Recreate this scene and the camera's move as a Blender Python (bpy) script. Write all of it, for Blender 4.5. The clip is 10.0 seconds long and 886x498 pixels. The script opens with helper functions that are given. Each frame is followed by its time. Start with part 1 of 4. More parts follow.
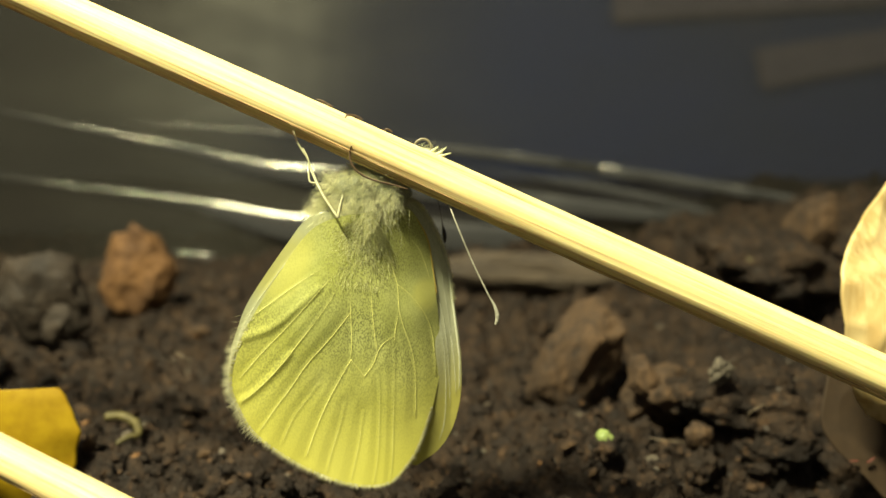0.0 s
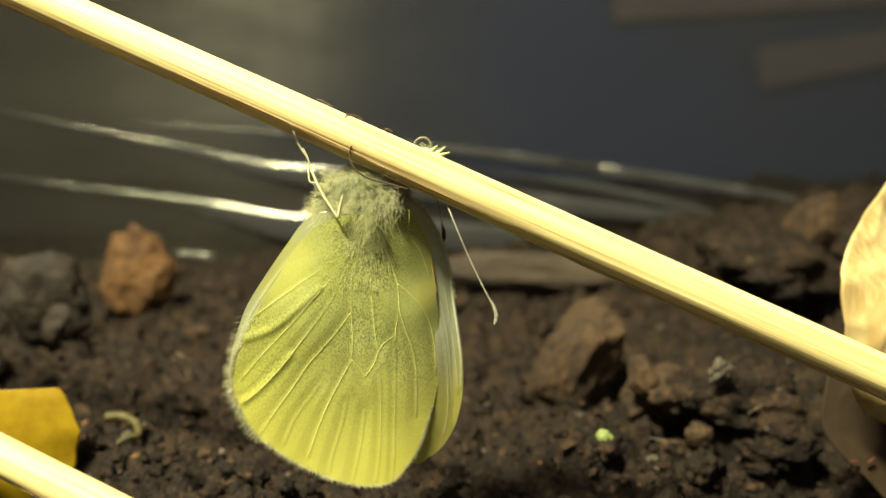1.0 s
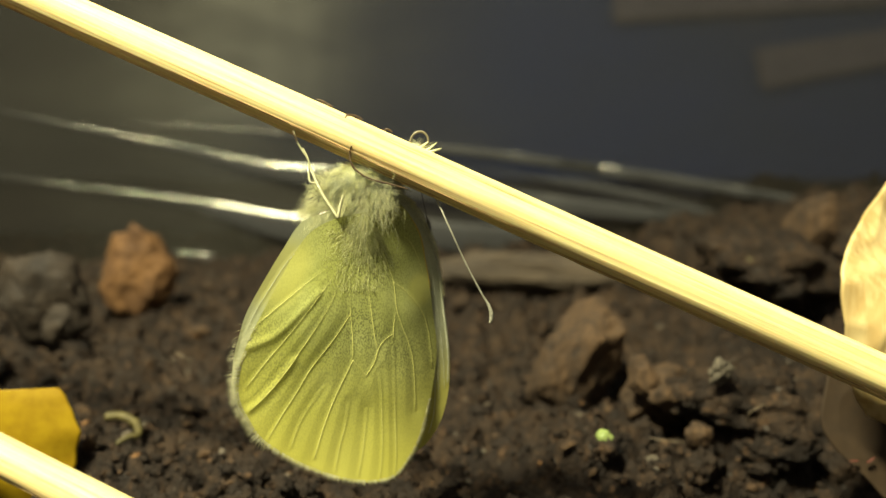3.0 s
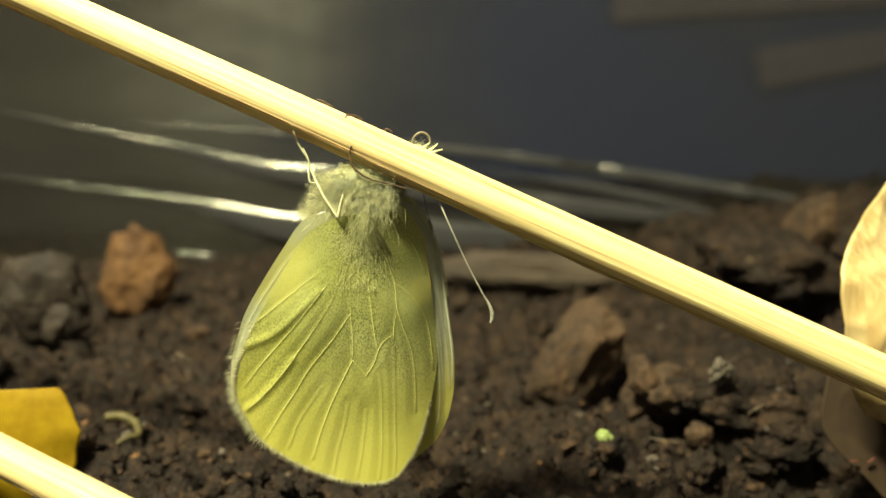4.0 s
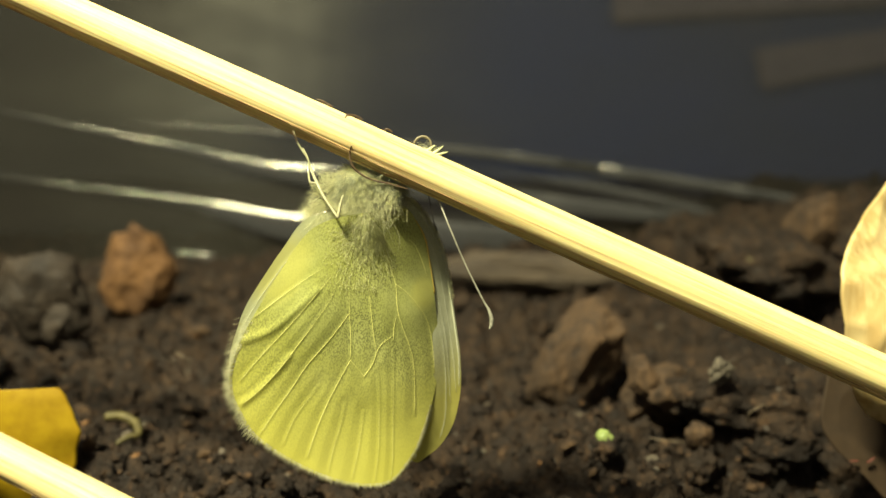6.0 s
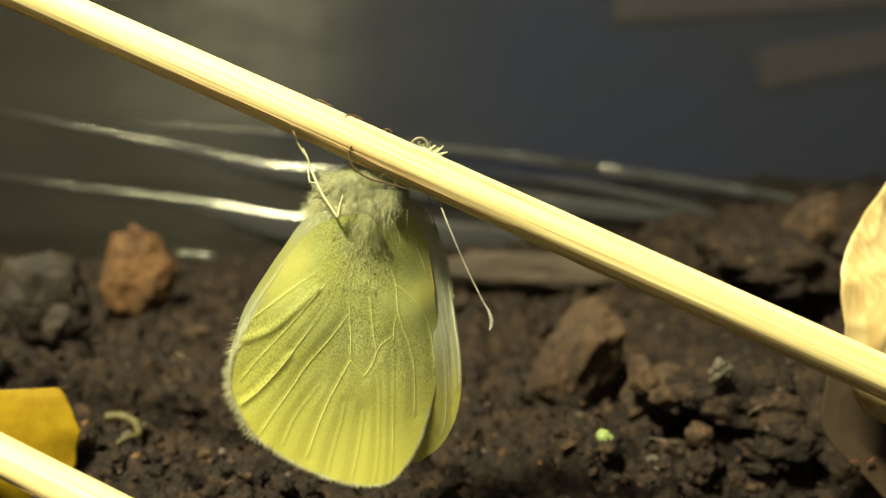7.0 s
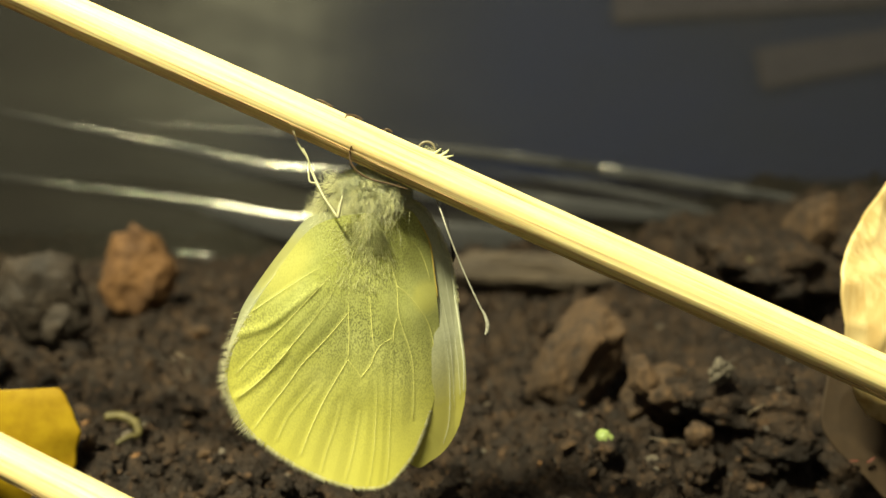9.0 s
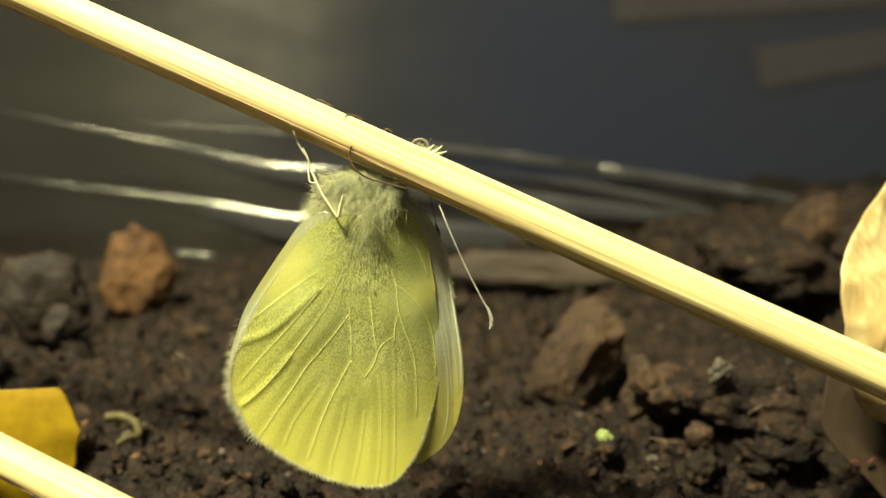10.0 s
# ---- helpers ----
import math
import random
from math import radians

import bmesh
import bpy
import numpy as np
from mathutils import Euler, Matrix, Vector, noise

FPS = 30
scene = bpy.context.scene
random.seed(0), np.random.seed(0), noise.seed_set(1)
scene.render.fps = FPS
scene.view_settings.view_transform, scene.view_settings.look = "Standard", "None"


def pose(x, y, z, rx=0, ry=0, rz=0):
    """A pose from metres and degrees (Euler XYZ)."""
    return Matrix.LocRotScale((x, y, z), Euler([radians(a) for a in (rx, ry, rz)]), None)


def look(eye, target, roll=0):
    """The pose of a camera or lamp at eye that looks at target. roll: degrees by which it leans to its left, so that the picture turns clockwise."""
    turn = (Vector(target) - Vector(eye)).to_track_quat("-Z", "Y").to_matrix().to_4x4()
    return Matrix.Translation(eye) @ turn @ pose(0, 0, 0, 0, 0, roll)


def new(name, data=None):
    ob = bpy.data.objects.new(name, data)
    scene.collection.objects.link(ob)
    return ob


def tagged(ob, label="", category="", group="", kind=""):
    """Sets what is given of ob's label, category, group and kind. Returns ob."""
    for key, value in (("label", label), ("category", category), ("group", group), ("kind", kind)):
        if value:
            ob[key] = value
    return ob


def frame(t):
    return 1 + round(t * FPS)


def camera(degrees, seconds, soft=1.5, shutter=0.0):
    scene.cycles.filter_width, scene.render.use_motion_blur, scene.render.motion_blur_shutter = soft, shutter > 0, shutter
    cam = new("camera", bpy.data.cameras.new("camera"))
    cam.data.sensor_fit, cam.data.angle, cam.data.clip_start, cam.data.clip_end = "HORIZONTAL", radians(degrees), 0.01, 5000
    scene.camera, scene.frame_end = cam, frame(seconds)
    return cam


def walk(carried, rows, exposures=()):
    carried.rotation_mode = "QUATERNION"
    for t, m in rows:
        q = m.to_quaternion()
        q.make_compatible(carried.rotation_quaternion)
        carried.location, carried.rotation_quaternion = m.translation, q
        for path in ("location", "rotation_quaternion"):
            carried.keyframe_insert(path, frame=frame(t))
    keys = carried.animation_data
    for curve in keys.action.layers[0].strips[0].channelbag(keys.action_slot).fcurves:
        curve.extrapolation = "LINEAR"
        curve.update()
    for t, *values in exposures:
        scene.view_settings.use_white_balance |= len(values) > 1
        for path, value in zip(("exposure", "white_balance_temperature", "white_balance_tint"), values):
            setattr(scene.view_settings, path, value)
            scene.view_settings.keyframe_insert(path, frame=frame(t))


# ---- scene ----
MM = 0.001

# ---------------------------------------------------------------- camera
cam = camera(60, 10.0)
cam.data.dof.use_dof = True
cam.data.dof.focus_distance = 0.0602
cam.data.dof.aperture_fstop = 25
VIEW = pose(0, 0, 0.040, 79, 0, 0)
walk(cam, [(0.0, VIEW), (10.0, VIEW)])

# ---------------------------------------------------------------- light
world = bpy.data.worlds.new("room_dusk")
world.use_nodes = True
scene.world = world
world.node_tree.nodes["Background"].inputs["Color"].default_value = (0.84, 0.80, 0.70, 1)
world.node_tree.nodes["Background"].inputs["Strength"].default_value = 0.58
scene.view_settings.exposure = 0.0


def area_lamp(name, eye, target, size, watts, colour):
    data = bpy.data.lights.new(name, "AREA")
    data.shape, data.size, data.size_y = "RECTANGLE", size, size * 0.5
    data.energy, data.color = watts, colour
    ob = new(name, data)
    ob.matrix_world = look(eye, target)
    return ob


area_lamp("reading_lamp", (-0.120, -0.055, 0.342), (0.0, 0.09, 0.02), 0.072, 6.7, (1.0, 0.95, 0.66))


# ---------------------------------------------------------------- materials
def material(name):
    m = bpy.data.materials.new(name)
    m.use_nodes = True
    n = m.node_tree.nodes
    return m, n, m.node_tree.links, n["Principled BSDF"]


def add(n, kind, **values):
    node = n.new(kind)
    for key, value in values.items():
        if key in node.inputs:
            node.inputs[key].default_value = value
    return node


def ramp(n, l, source, stops, mode="LINEAR"):
    r = n.new("ShaderNodeValToRGB")
    r.color_ramp.interpolation = mode
    e = r.color_ramp.elements
    while len(e) < len(stops):
        e.new(0.5)
    for el, (p, c) in zip(e, stops):
        el.position, el.color = p, (*c, 1) if len(c) == 3 else c
    l.new(source, r.inputs["Fac"])
    return r.outputs["Color"]


def tex(n, l, kind, scale, detail=4.0, stretch=(1, 1, 1), rough=0.55):
    co = n.new("ShaderNodeTexCoord")
    mp = n.new("ShaderNodeMapping")
    mp.inputs["Scale"].default_value = stretch
    l.new(co.outputs["Object"], mp.inputs["Vector"])
    t = n.new(kind)
    t.inputs["Scale"].default_value = scale
    if "Detail" in t.inputs:
        t.inputs["Detail"].default_value = detail
    if "Roughness" in t.inputs:
        t.inputs["Roughness"].default_value = rough
    l.new(mp.outputs["Vector"], t.inputs["Vector"])
    return t


def mix(n, l, fac, a, b, mode="MIX"):
    x = n.new("ShaderNodeMix")
    x.data_type, x.blend_type = "RGBA", mode
    for sock, val in ((x.inputs["Factor"], fac), (x.inputs["A"], a), (x.inputs["B"], b)):
        if isinstance(val, bpy.types.NodeSocket):
            l.new(val, sock)
        elif isinstance(val, tuple):
            sock.default_value = (*val, 1)
        else:
            sock.default_value = val
    return x.outputs["Result"]


def bump(n, l, bsdf, height, distance, strength=1.0):
    b = add(n, "ShaderNodeBump", Strength=strength, Distance=distance)
    l.new(height, b.inputs["Height"])
    l.new(b.outputs["Normal"], bsdf.inputs["Normal"])
    return b


def bamboo():
    m, n, l, p = material("bamboo")
    grain = tex(n, l, "ShaderNodeTexNoise", 2100, 5, (0.014, 1, 1))
    fine = tex(n, l, "ShaderNodeTexNoise", 5000, 3, (0.03, 1, 1))
    blot = tex(n, l, "ShaderNodeTexNoise", 120, 4, (0.35, 1, 1))
    c = ramp(n, l, grain.outputs["Fac"], [(0.36, (0.20, 0.115, 0.032)), (0.44, (0.46, 0.35, 0.15)), (0.54, (0.62, 0.515, 0.215)), (0.75, (0.70, 0.60, 0.285))])
    c = mix(n, l, ramp(n, l, fine.outputs["Fac"], [(0.46, (0, 0, 0)), (0.62, (0.85, 0.85, 0.85))]), c, (0.54, 0.38, 0.14))
    c = mix(n, l, ramp(n, l, blot.outputs["Fac"], [(0.35, (0, 0, 0)), (0.8, (0.6, 0.6, 0.6))]), c, (0.71, 0.605, 0.285))
    l.new(c, p.inputs["Base Color"])
    p.inputs["Roughness"].default_value = 0.6
    p.inputs["Specular IOR Level"].default_value = 0.3
    p.inputs["Subsurface Weight"].default_value = 0.2
    p.inputs["Subsurface Radius"].default_value = (1.0, 0.55, 0.2)
    p.inputs["Subsurface Scale"].default_value = 0.0012
    bump(n, l, p, grain.outputs["Fac"], 0.00012, 0.7)
    return m


def wing_scales(name, low, high, dust, dust_amount, glow, tip=None, edge=None):
    """Thin scaled wing membrane: pale pigment, dark dusting scales towards the root, light passing through."""
    m, n, l, p = material(name)
    uv = n.new("ShaderNodeUVMap")
    sep = n.new("ShaderNodeSeparateXYZ")
    l.new(uv.outputs["UV"], sep.inputs["Vector"])
    blot = tex(n, l, "ShaderNodeTexNoise", 260, 4)
    speck = tex(n, l, "ShaderNodeTexNoise", 9500, 2, (1, 0.55, 1))
    c = mix(n, l, ramp(n, l, blot.outputs["Fac"], [(0.3, (0, 0, 0)), (0.7, (1, 1, 1))]), low, high)
    if edge:
        c = mix(n, l, ramp(n, l, sep.outputs["Y"], [(0.45, (0, 0, 0)), (0.92, (1, 1, 1))]), c, edge)
    if tip:
        c = mix(n, l, ramp(n, l, sep.outputs["Y"], [(0.52, (0, 0, 0)), (0.78, (1, 1, 1))]), c, tip)
    # barest spots tinted yellow, painting the lit patch by the leading edge
    c = mix(n, l, ramp(n, l, sep.outputs["X"], [(0.0, (0.6, 0.6, 0.6)), (0.32, (0, 0, 0))]), c, high if tip else (0.605, 0.58, 0.135))
    # u holds dust with painted light and shade, v runs from the root outwards
    root = ramp(n, l, sep.outputs["Y"], [(0.0, (1, 1, 1)), (0.28, (0.75, 0.75, 0.75)), (0.62, (0.80, 0.80, 0.80)), (0.88, (0.25, 0.25, 0.25)), (1.0, (0.0, 0.0, 0.0))])
    grains = ramp(n, l, speck.outputs["Fac"], [(0.46, (0, 0, 0)), (0.58, (1, 1, 1))])
    patch = ramp(n, l, tex(n, l, "ShaderNodeTexNoise", 150, 3).outputs["Fac"], [(0.34, (0.40, 0.40, 0.40)), (0.66, (1, 1, 1))])
    f = mix(n, l, 1.0, root, grains, "MULTIPLY")
    f = mix(n, l, 1.0, f, patch, "MULTIPLY")
    f = mix(n, l, 1.0, f, ramp(n, l, sep.outputs["X"], [(0.0, (0.12, 0.12, 0.12)), (1.0, (1, 1, 1))]), "MULTIPLY")
    f = mix(n, l, 1.0, f, (dust_amount, dust_amount, dust_amount), "MULTIPLY")
    c = mix(n, l, f, c, dust)
    l.new(c, p.inputs["Base Color"])
    p.inputs["Roughness"].default_value = 0.72
    p.inputs["Specular IOR Level"].default_value = 0.25
    p.inputs["Sheen Weight"].default_value = 0.15
    tr = n.new("ShaderNodeBsdfTranslucent")
    l.new(c, tr.inputs["Color"])
    bump(n, l, p, speck.outputs["Fac"], 0.00004, 0.35)
    ms = n.new("ShaderNodeMixShader")
    ms.inputs["Fac"].default_value = glow
    l.new(p.outputs["BSDF"], ms.inputs[1])
    l.new(tr.outputs["BSDF"], ms.inputs[2])
    l.new(ms.outputs["Shader"], n["Material Output"].inputs["Surface"])
    return m


def plain(name, low, high, scale, rough=0.7, relief=0.0, stretch=(1, 1, 1), metal=0.0, per_piece=0.0, glow=0.0):
    """Two-tone noise colour with a finer second grain and a fine relief."""
    m, n, l, p = material(name)
    a = tex(n, l, "ShaderNodeTexNoise", scale, 5, stretch)
    b = tex(n, l, "ShaderNodeTexNoise", scale * 6, 4, stretch)
    f = mix(n, l, 0.4, a.outputs["Fac"], b.outputs["Fac"])
    c = ramp(n, l, f, [(0.34, low), (0.66, high)])
    if per_piece:
        g = n.new("ShaderNodeNewGeometry")
        k = ramp(n, l, g.outputs["Random Per Island"], [(0.0, (1 - per_piece,) * 3), (1.0, (1 + per_piece,) * 3)])
        c = mix(n, l, 1.0, c, k, "MULTIPLY")
    l.new(c, p.inputs["Base Color"])
    p.inputs["Roughness"].default_value = rough
    p.inputs["Metallic"].default_value = metal
    p.inputs["Specular IOR Level"].default_value = 0.3
    if relief:
        bump(n, l, p, f, relief, 0.8)
    if glow:
        tr = n.new("ShaderNodeBsdfTranslucent")
        l.new(c, tr.inputs["Color"])
        ms = n.new("ShaderNodeMixShader")
        ms.inputs["Fac"].default_value = glow
        l.new(p.outputs["BSDF"], ms.inputs[1])
        l.new(tr.outputs["BSDF"], ms.inputs[2])
        l.new(ms.outputs["Shader"], n["Material Output"].inputs["Surface"])
    return m


def soil_material(name, per_piece):
    m, n, l, p = material(name)
    a = tex(n, l, "ShaderNodeTexNoise", 210, 7, rough=0.65)
    b = tex(n, l, "ShaderNodeTexNoise", 1400, 5)
    c = ramp(n, l, a.outputs["Fac"], [(0.3, (0.00602, 0.003956, 0.002322)), (0.48, (0.01462, 0.00903, 0.004816)), (0.60, (0.0292, 0.0174, 0.0086)), (0.75, (0.04816, 0.02924, 0.01376))])
    c = mix(n, l, ramp(n, l, b.outputs["Fac"], [(0.45, (0, 0, 0)), (0.75, (0.8, 0.8, 0.8))]), c, (0.006, 0.0042, 0.0026))
    d = tex(n, l, "ShaderNodeTexNoise", 620, 4, rough=0.7)
    c = mix(n, l, ramp(n, l, d.outputs["Fac"], [(0.57, (0, 0, 0)), (0.68, (0.75, 0.75, 0.75))]), c, (0.082, 0.046, 0.021))
    c = mix(n, l, ramp(n, l, d.outputs["Fac"], [(0.30, (0.8, 0.8, 0.8)), (0.42, (0, 0, 0))]), c, (0.006, 0.0040, 0.0024))
    e = tex(n, l, "ShaderNodeTexNoise", 900, 3, (1, 0.6, 1))
    c = mix(n, l, ramp(n, l, e.outputs["Fac"], [(0.66, (0, 0, 0)), (0.74, (0.7, 0.7, 0.7))]), c, (0.095, 0.086, 0.072))
    if per_piece:
        g = n.new("ShaderNodeNewGeometry")
        k = ramp(n, l, g.outputs["Random Per Island"], [(0.0, (0.00688, 0.004988, 0.003096)), (0.50, (0.0146, 0.0095, 0.0052)), (0.76, (0.0285, 0.0164, 0.0080)), (0.87, (0.050, 0.0285, 0.0135)), (0.945, (0.082, 0.050, 0.025)), (1.0, (0.129, 0.1135, 0.086))])
        c = mix(n, l, 0.72, c, k)
    l.new(c, p.inputs["Base Color"])
    p.inputs["Roughness"].default_value = 0.75
    p.inputs["Specular IOR Level"].default_value = 0.18
    bump(n, l, p, b.outputs["Fac"], 0.0011, 1.0)
    return m


def tub_plastic(name, rough, wave, body, haze, brushed=0.0, ior=1.55):
    """Smoky clear plastic, slightly wavy."""
    m, n, l, p = material(name)
    p.inputs["Base Color"].default_value = (*haze, 1)
    p.inputs["IOR"].default_value = ior
    p.inputs["Specular Tint"].default_value = (1.0, 0.97, 0.74, 1)
    scuff = tex(n, l, "ShaderNodeTexNoise", 60, 5, (0.3, 1, 1))
    l.new(ramp(n, l, scuff.outputs["Fac"], [(0.3, (rough * 0.75,) * 3), (0.7, (rough * 1.3,) * 3)]), p.inputs["Roughness"])
    w = tex(n, l, "ShaderNodeTexNoise", 45, 2, (1.0, 1, 0.5))
    bump(n, l, p, w.outputs["Fac"], wave, 0.6)
    tan = n.new("ShaderNodeTangent")
    tan.direction_type, tan.axis = "RADIAL", "Z"
    l.new(tan.outputs["Tangent"], p.inputs["Tangent"])
    p.inputs["Anisotropic"].default_value = brushed
    p.inputs["Anisotropic Rotation"].default_value = 0.25
    clear = n.new("ShaderNodeBsdfTransparent")
    clear.inputs["Color"].default_value = (0.90, 0.91, 0.93, 1)
    ms = n.new("ShaderNodeMixShader")
    ms.inputs["Fac"].default_value = body
    l.new(clear.outputs["BSDF"], ms.inputs[1])
    l.new(p.outputs["BSDF"], ms.inputs[2])
    l.new(ms.outputs["Shader"], n["Material Output"].inputs["Surface"])
    return m


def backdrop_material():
    """A dim room far behind: blue-grey with painted reflection blotches, brown to one side."""
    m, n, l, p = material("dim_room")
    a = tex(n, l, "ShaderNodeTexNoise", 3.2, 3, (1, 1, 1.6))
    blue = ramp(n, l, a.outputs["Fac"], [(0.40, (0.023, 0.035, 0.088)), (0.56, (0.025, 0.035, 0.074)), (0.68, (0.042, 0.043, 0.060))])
    # the brown side paints the lamp's glow on the tub wall
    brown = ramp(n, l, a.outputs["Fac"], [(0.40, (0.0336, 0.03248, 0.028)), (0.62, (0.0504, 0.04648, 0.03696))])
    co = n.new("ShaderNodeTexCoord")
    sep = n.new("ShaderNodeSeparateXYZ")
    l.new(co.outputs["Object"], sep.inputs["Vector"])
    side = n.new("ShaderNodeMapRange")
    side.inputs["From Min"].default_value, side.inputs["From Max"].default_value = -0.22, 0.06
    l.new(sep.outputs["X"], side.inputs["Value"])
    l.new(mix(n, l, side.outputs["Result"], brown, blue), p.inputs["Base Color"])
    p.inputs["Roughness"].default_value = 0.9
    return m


def dry_leaf_material():
    """Dead leaf: warm tan with slanting fibres, paler crests and a few brown stains."""
    m, n, l, p = material("dry_leaf")
    co = n.new("ShaderNodeTexCoord")
    mp = n.new("ShaderNodeMapping")
    mp.inputs["Rotation"].default_value = (0, radians(35), 0)
    mp.inputs["Scale"].default_value = (1.0, 1.0, 0.12)
    l.new(co.outputs["Object"], mp.inputs["Vector"])
    fibre_noise = n.new("ShaderNodeTexNoise")
    fibre_noise.inputs["Scale"].default_value, fibre_noise.inputs["Detail"].default_value = 900, 5
    l.new(mp.outputs["Vector"], fibre_noise.inputs["Vector"])
    blot = tex(n, l, "ShaderNodeTexNoise", 130, 4)
    c = ramp(n, l, blot.outputs["Fac"], [(0.30, (0.42, 0.30, 0.115)), (0.50, (0.57, 0.45, 0.20)), (0.72, (0.66, 0.54, 0.27))])
    c = mix(n, l, ramp(n, l, fibre_noise.outputs["Fac"], [(0.40, (0.75, 0.75, 0.75)), (0.56, (0, 0, 0))]), c, (0.38, 0.255, 0.085))
    c = mix(n, l, ramp(n, l, tex(n, l, "ShaderNodeTexNoise", 420, 3).outputs["Fac"], [(0.66, (0, 0, 0)), (0.74, (0.6, 0.6, 0.6))]), c, (0.26, 0.15, 0.05))
    l.new(c, p.inputs["Base Color"])
    p.inputs["Roughness"].default_value = 0.55
    p.inputs["Specular IOR Level"].default_value = 0.35
    bump(n, l, p, fibre_noise.outputs["Fac"], 0.00016, 0.8)
    tr = n.new("ShaderNodeBsdfTranslucent")
    l.new(c, tr.inputs["Color"])
    ms = n.new("ShaderNodeMixShader")
    ms.inputs["Fac"].default_value = 0.18
    l.new(p.outputs["BSDF"], ms.inputs[1])
    l.new(tr.outputs["BSDF"], ms.inputs[2])
    l.new(ms.outputs["Shader"], n["Material Output"].inputs["Surface"])
    return m


BAMBOO = bamboo()
HINDWING = wing_scales("hindwing_scales", (0.40, 0.42, 0.097), (0.53, 0.55, 0.175), (0.062, 0.068, 0.022), 1.0, 0.42, None, (0.62, 0.59, 0.095))
FOREWING = wing_scales("forewing_scales", (0.38, 0.39, 0.23), (0.53, 0.54, 0.34), (0.16, 0.165, 0.11), 0.6, 0.42, (0.40, 0.37, 0.07))
FARWING = wing_scales("far_wing_scales", (0.47, 0.49, 0.27), (0.60, 0.62, 0.38), (0.26, 0.27, 0.16), 0.4, 0.42)
VEIN = plain("vein", (0.58, 0.57, 0.14), (0.72, 0.70, 0.23), 800, 0.55, glow=0.3)
ORANGE = plain("orange_edge", (0.42, 0.30, 0.05), (0.60, 0.46, 0.10), 700, 0.6, glow=0.3)
PALE_VEIN = plain("pale_vein", (0.46, 0.48, 0.30), (0.6, 0.6, 0.42), 800, 0.55, glow=0.3)
FUR = plain("pale_fur", (0.56, 0.56, 0.30), (0.80, 0.79, 0.50), 900, 0.6, per_piece=0.25, glow=0.5)
ROOTFUR = plain("root_hair", (0.50, 0.51, 0.19), (0.72, 0.72, 0.35), 900, 0.7, per_piece=0.3, glow=0.3)
SKIN = plain("furry_skin", (0.54, 0.57, 0.35), (0.72, 0.74, 0.50), 900, 0.8, 0.0001)
FRINGE = plain("fringe_hair", (0.46, 0.45, 0.25), (0.68, 0.66, 0.42), 900, 0.7, per_piece=0.3, glow=0.4)
GREY_FUR = plain("grey_fur", (0.28, 0.30, 0.19), (0.50, 0.52, 0.35), 900, 0.7, per_piece=0.3, glow=0.2)
CHITIN = plain("dark_chitin", (0.030, 0.020, 0.010), (0.09, 0.055, 0.025), 2500, 0.35, 0.00002)
FEELER = plain("dark_feeler", (0.010, 0.008, 0.006), (0.030, 0.024, 0.017), 2500, 0.5, 0.00002)
TONGUE = plain("tongue", (0.11, 0.092, 0.05), (0.22, 0.19, 0.11), 2200, 0.4)
LEGSKIN = plain("pale_leg", (0.20, 0.19, 0.10), (0.44, 0.42, 0.24), 2200, 0.5, 0.00002)
ANTENNA = plain("banded_antenna", (0.085, 0.08, 0.055), (0.30, 0.29, 0.215), 3600, 0.6, 0.00002)
SOIL = soil_material("potting_soil", False)
CRUMB = soil_material("soil_crumbs", True)
BARK = plain("bark", (0.035, 0.016, 0.005), (0.135, 0.066, 0.019), 170, 0.8, 0.0010)
DARKBARK = plain("dark_bark", (0.0075, 0.0052, 0.0030), (0.025, 0.0165, 0.0085), 170, 0.8, 0.0010)
DRYLEAF = dry_leaf_material()
YELLOWLEAF = plain("yellow_leaf", (0.25, 0.148, 0.003), (0.41, 0.275, 0.008), 140, 0.5, 0.00006, glow=0.35)
GREEN = plain("green_sprout", (0.07, 0.105, 0.018), (0.24, 0.29, 0.09), 1100, 0.5, 0.0001)
# paper brown darkened to hold the shade that falls on it
SHADED_CARD = plain("shaded_brown_paper", (0.020, 0.0118, 0.0046), (0.034, 0.0200, 0.0080), 120, 0.75, 0.0001)
MIDBARK = plain("brown_bark", (0.0085, 0.0054, 0.0028), (0.060, 0.033, 0.0125), 240, 0.85, 0.0012, (1, 1, 0.5))
REFLECTION_BROWN = plain("reflection_brown", (0.080, 0.070, 0.080), (0.108, 0.094, 0.100), 12, 0.85, 0.0005)
REDPRINT = plain("red_print", (0.045, 0.011, 0.006), (0.075, 0.017, 0.009), 900, 0.6)
YELLOWOLIVE = plain("olive_leaf", (0.026, 0.021, 0.006), (0.085, 0.069, 0.018), 700, 0.6, 0.0003)
FLAKE = plain("grey_flake", (0.026, 0.021, 0.014), (0.100, 0.084, 0.056), 1500, 0.8, 0.0003)
DRIFT = plain("weathered_stick", (0.016, 0.0115, 0.007), (0.066, 0.048, 0.028), 200, 0.8, 0.0008, (0.3, 1, 1))
FIBRE = plain("root_fibre", (0.06, 0.045, 0.027), (0.17, 0.13, 0.08), 600, 0.7)
FIBREWOOD = plain("split_wood", (0.17, 0.10, 0.035), (0.36, 0.25, 0.10), 900, 0.7, 0.00003, (0.05, 1, 1))
PLASTIC = tub_plastic("clear_plastic", 0.29, 0.0004, 0.31, (0.018, 0.0165, 0.012), 0.85)
BEAD = tub_plastic("glossy_plastic_bead", 0.17, 0.00008, 0.95, (0.036, 0.036, 0.035), 0.0, 1.85)
ROOM = backdrop_material()
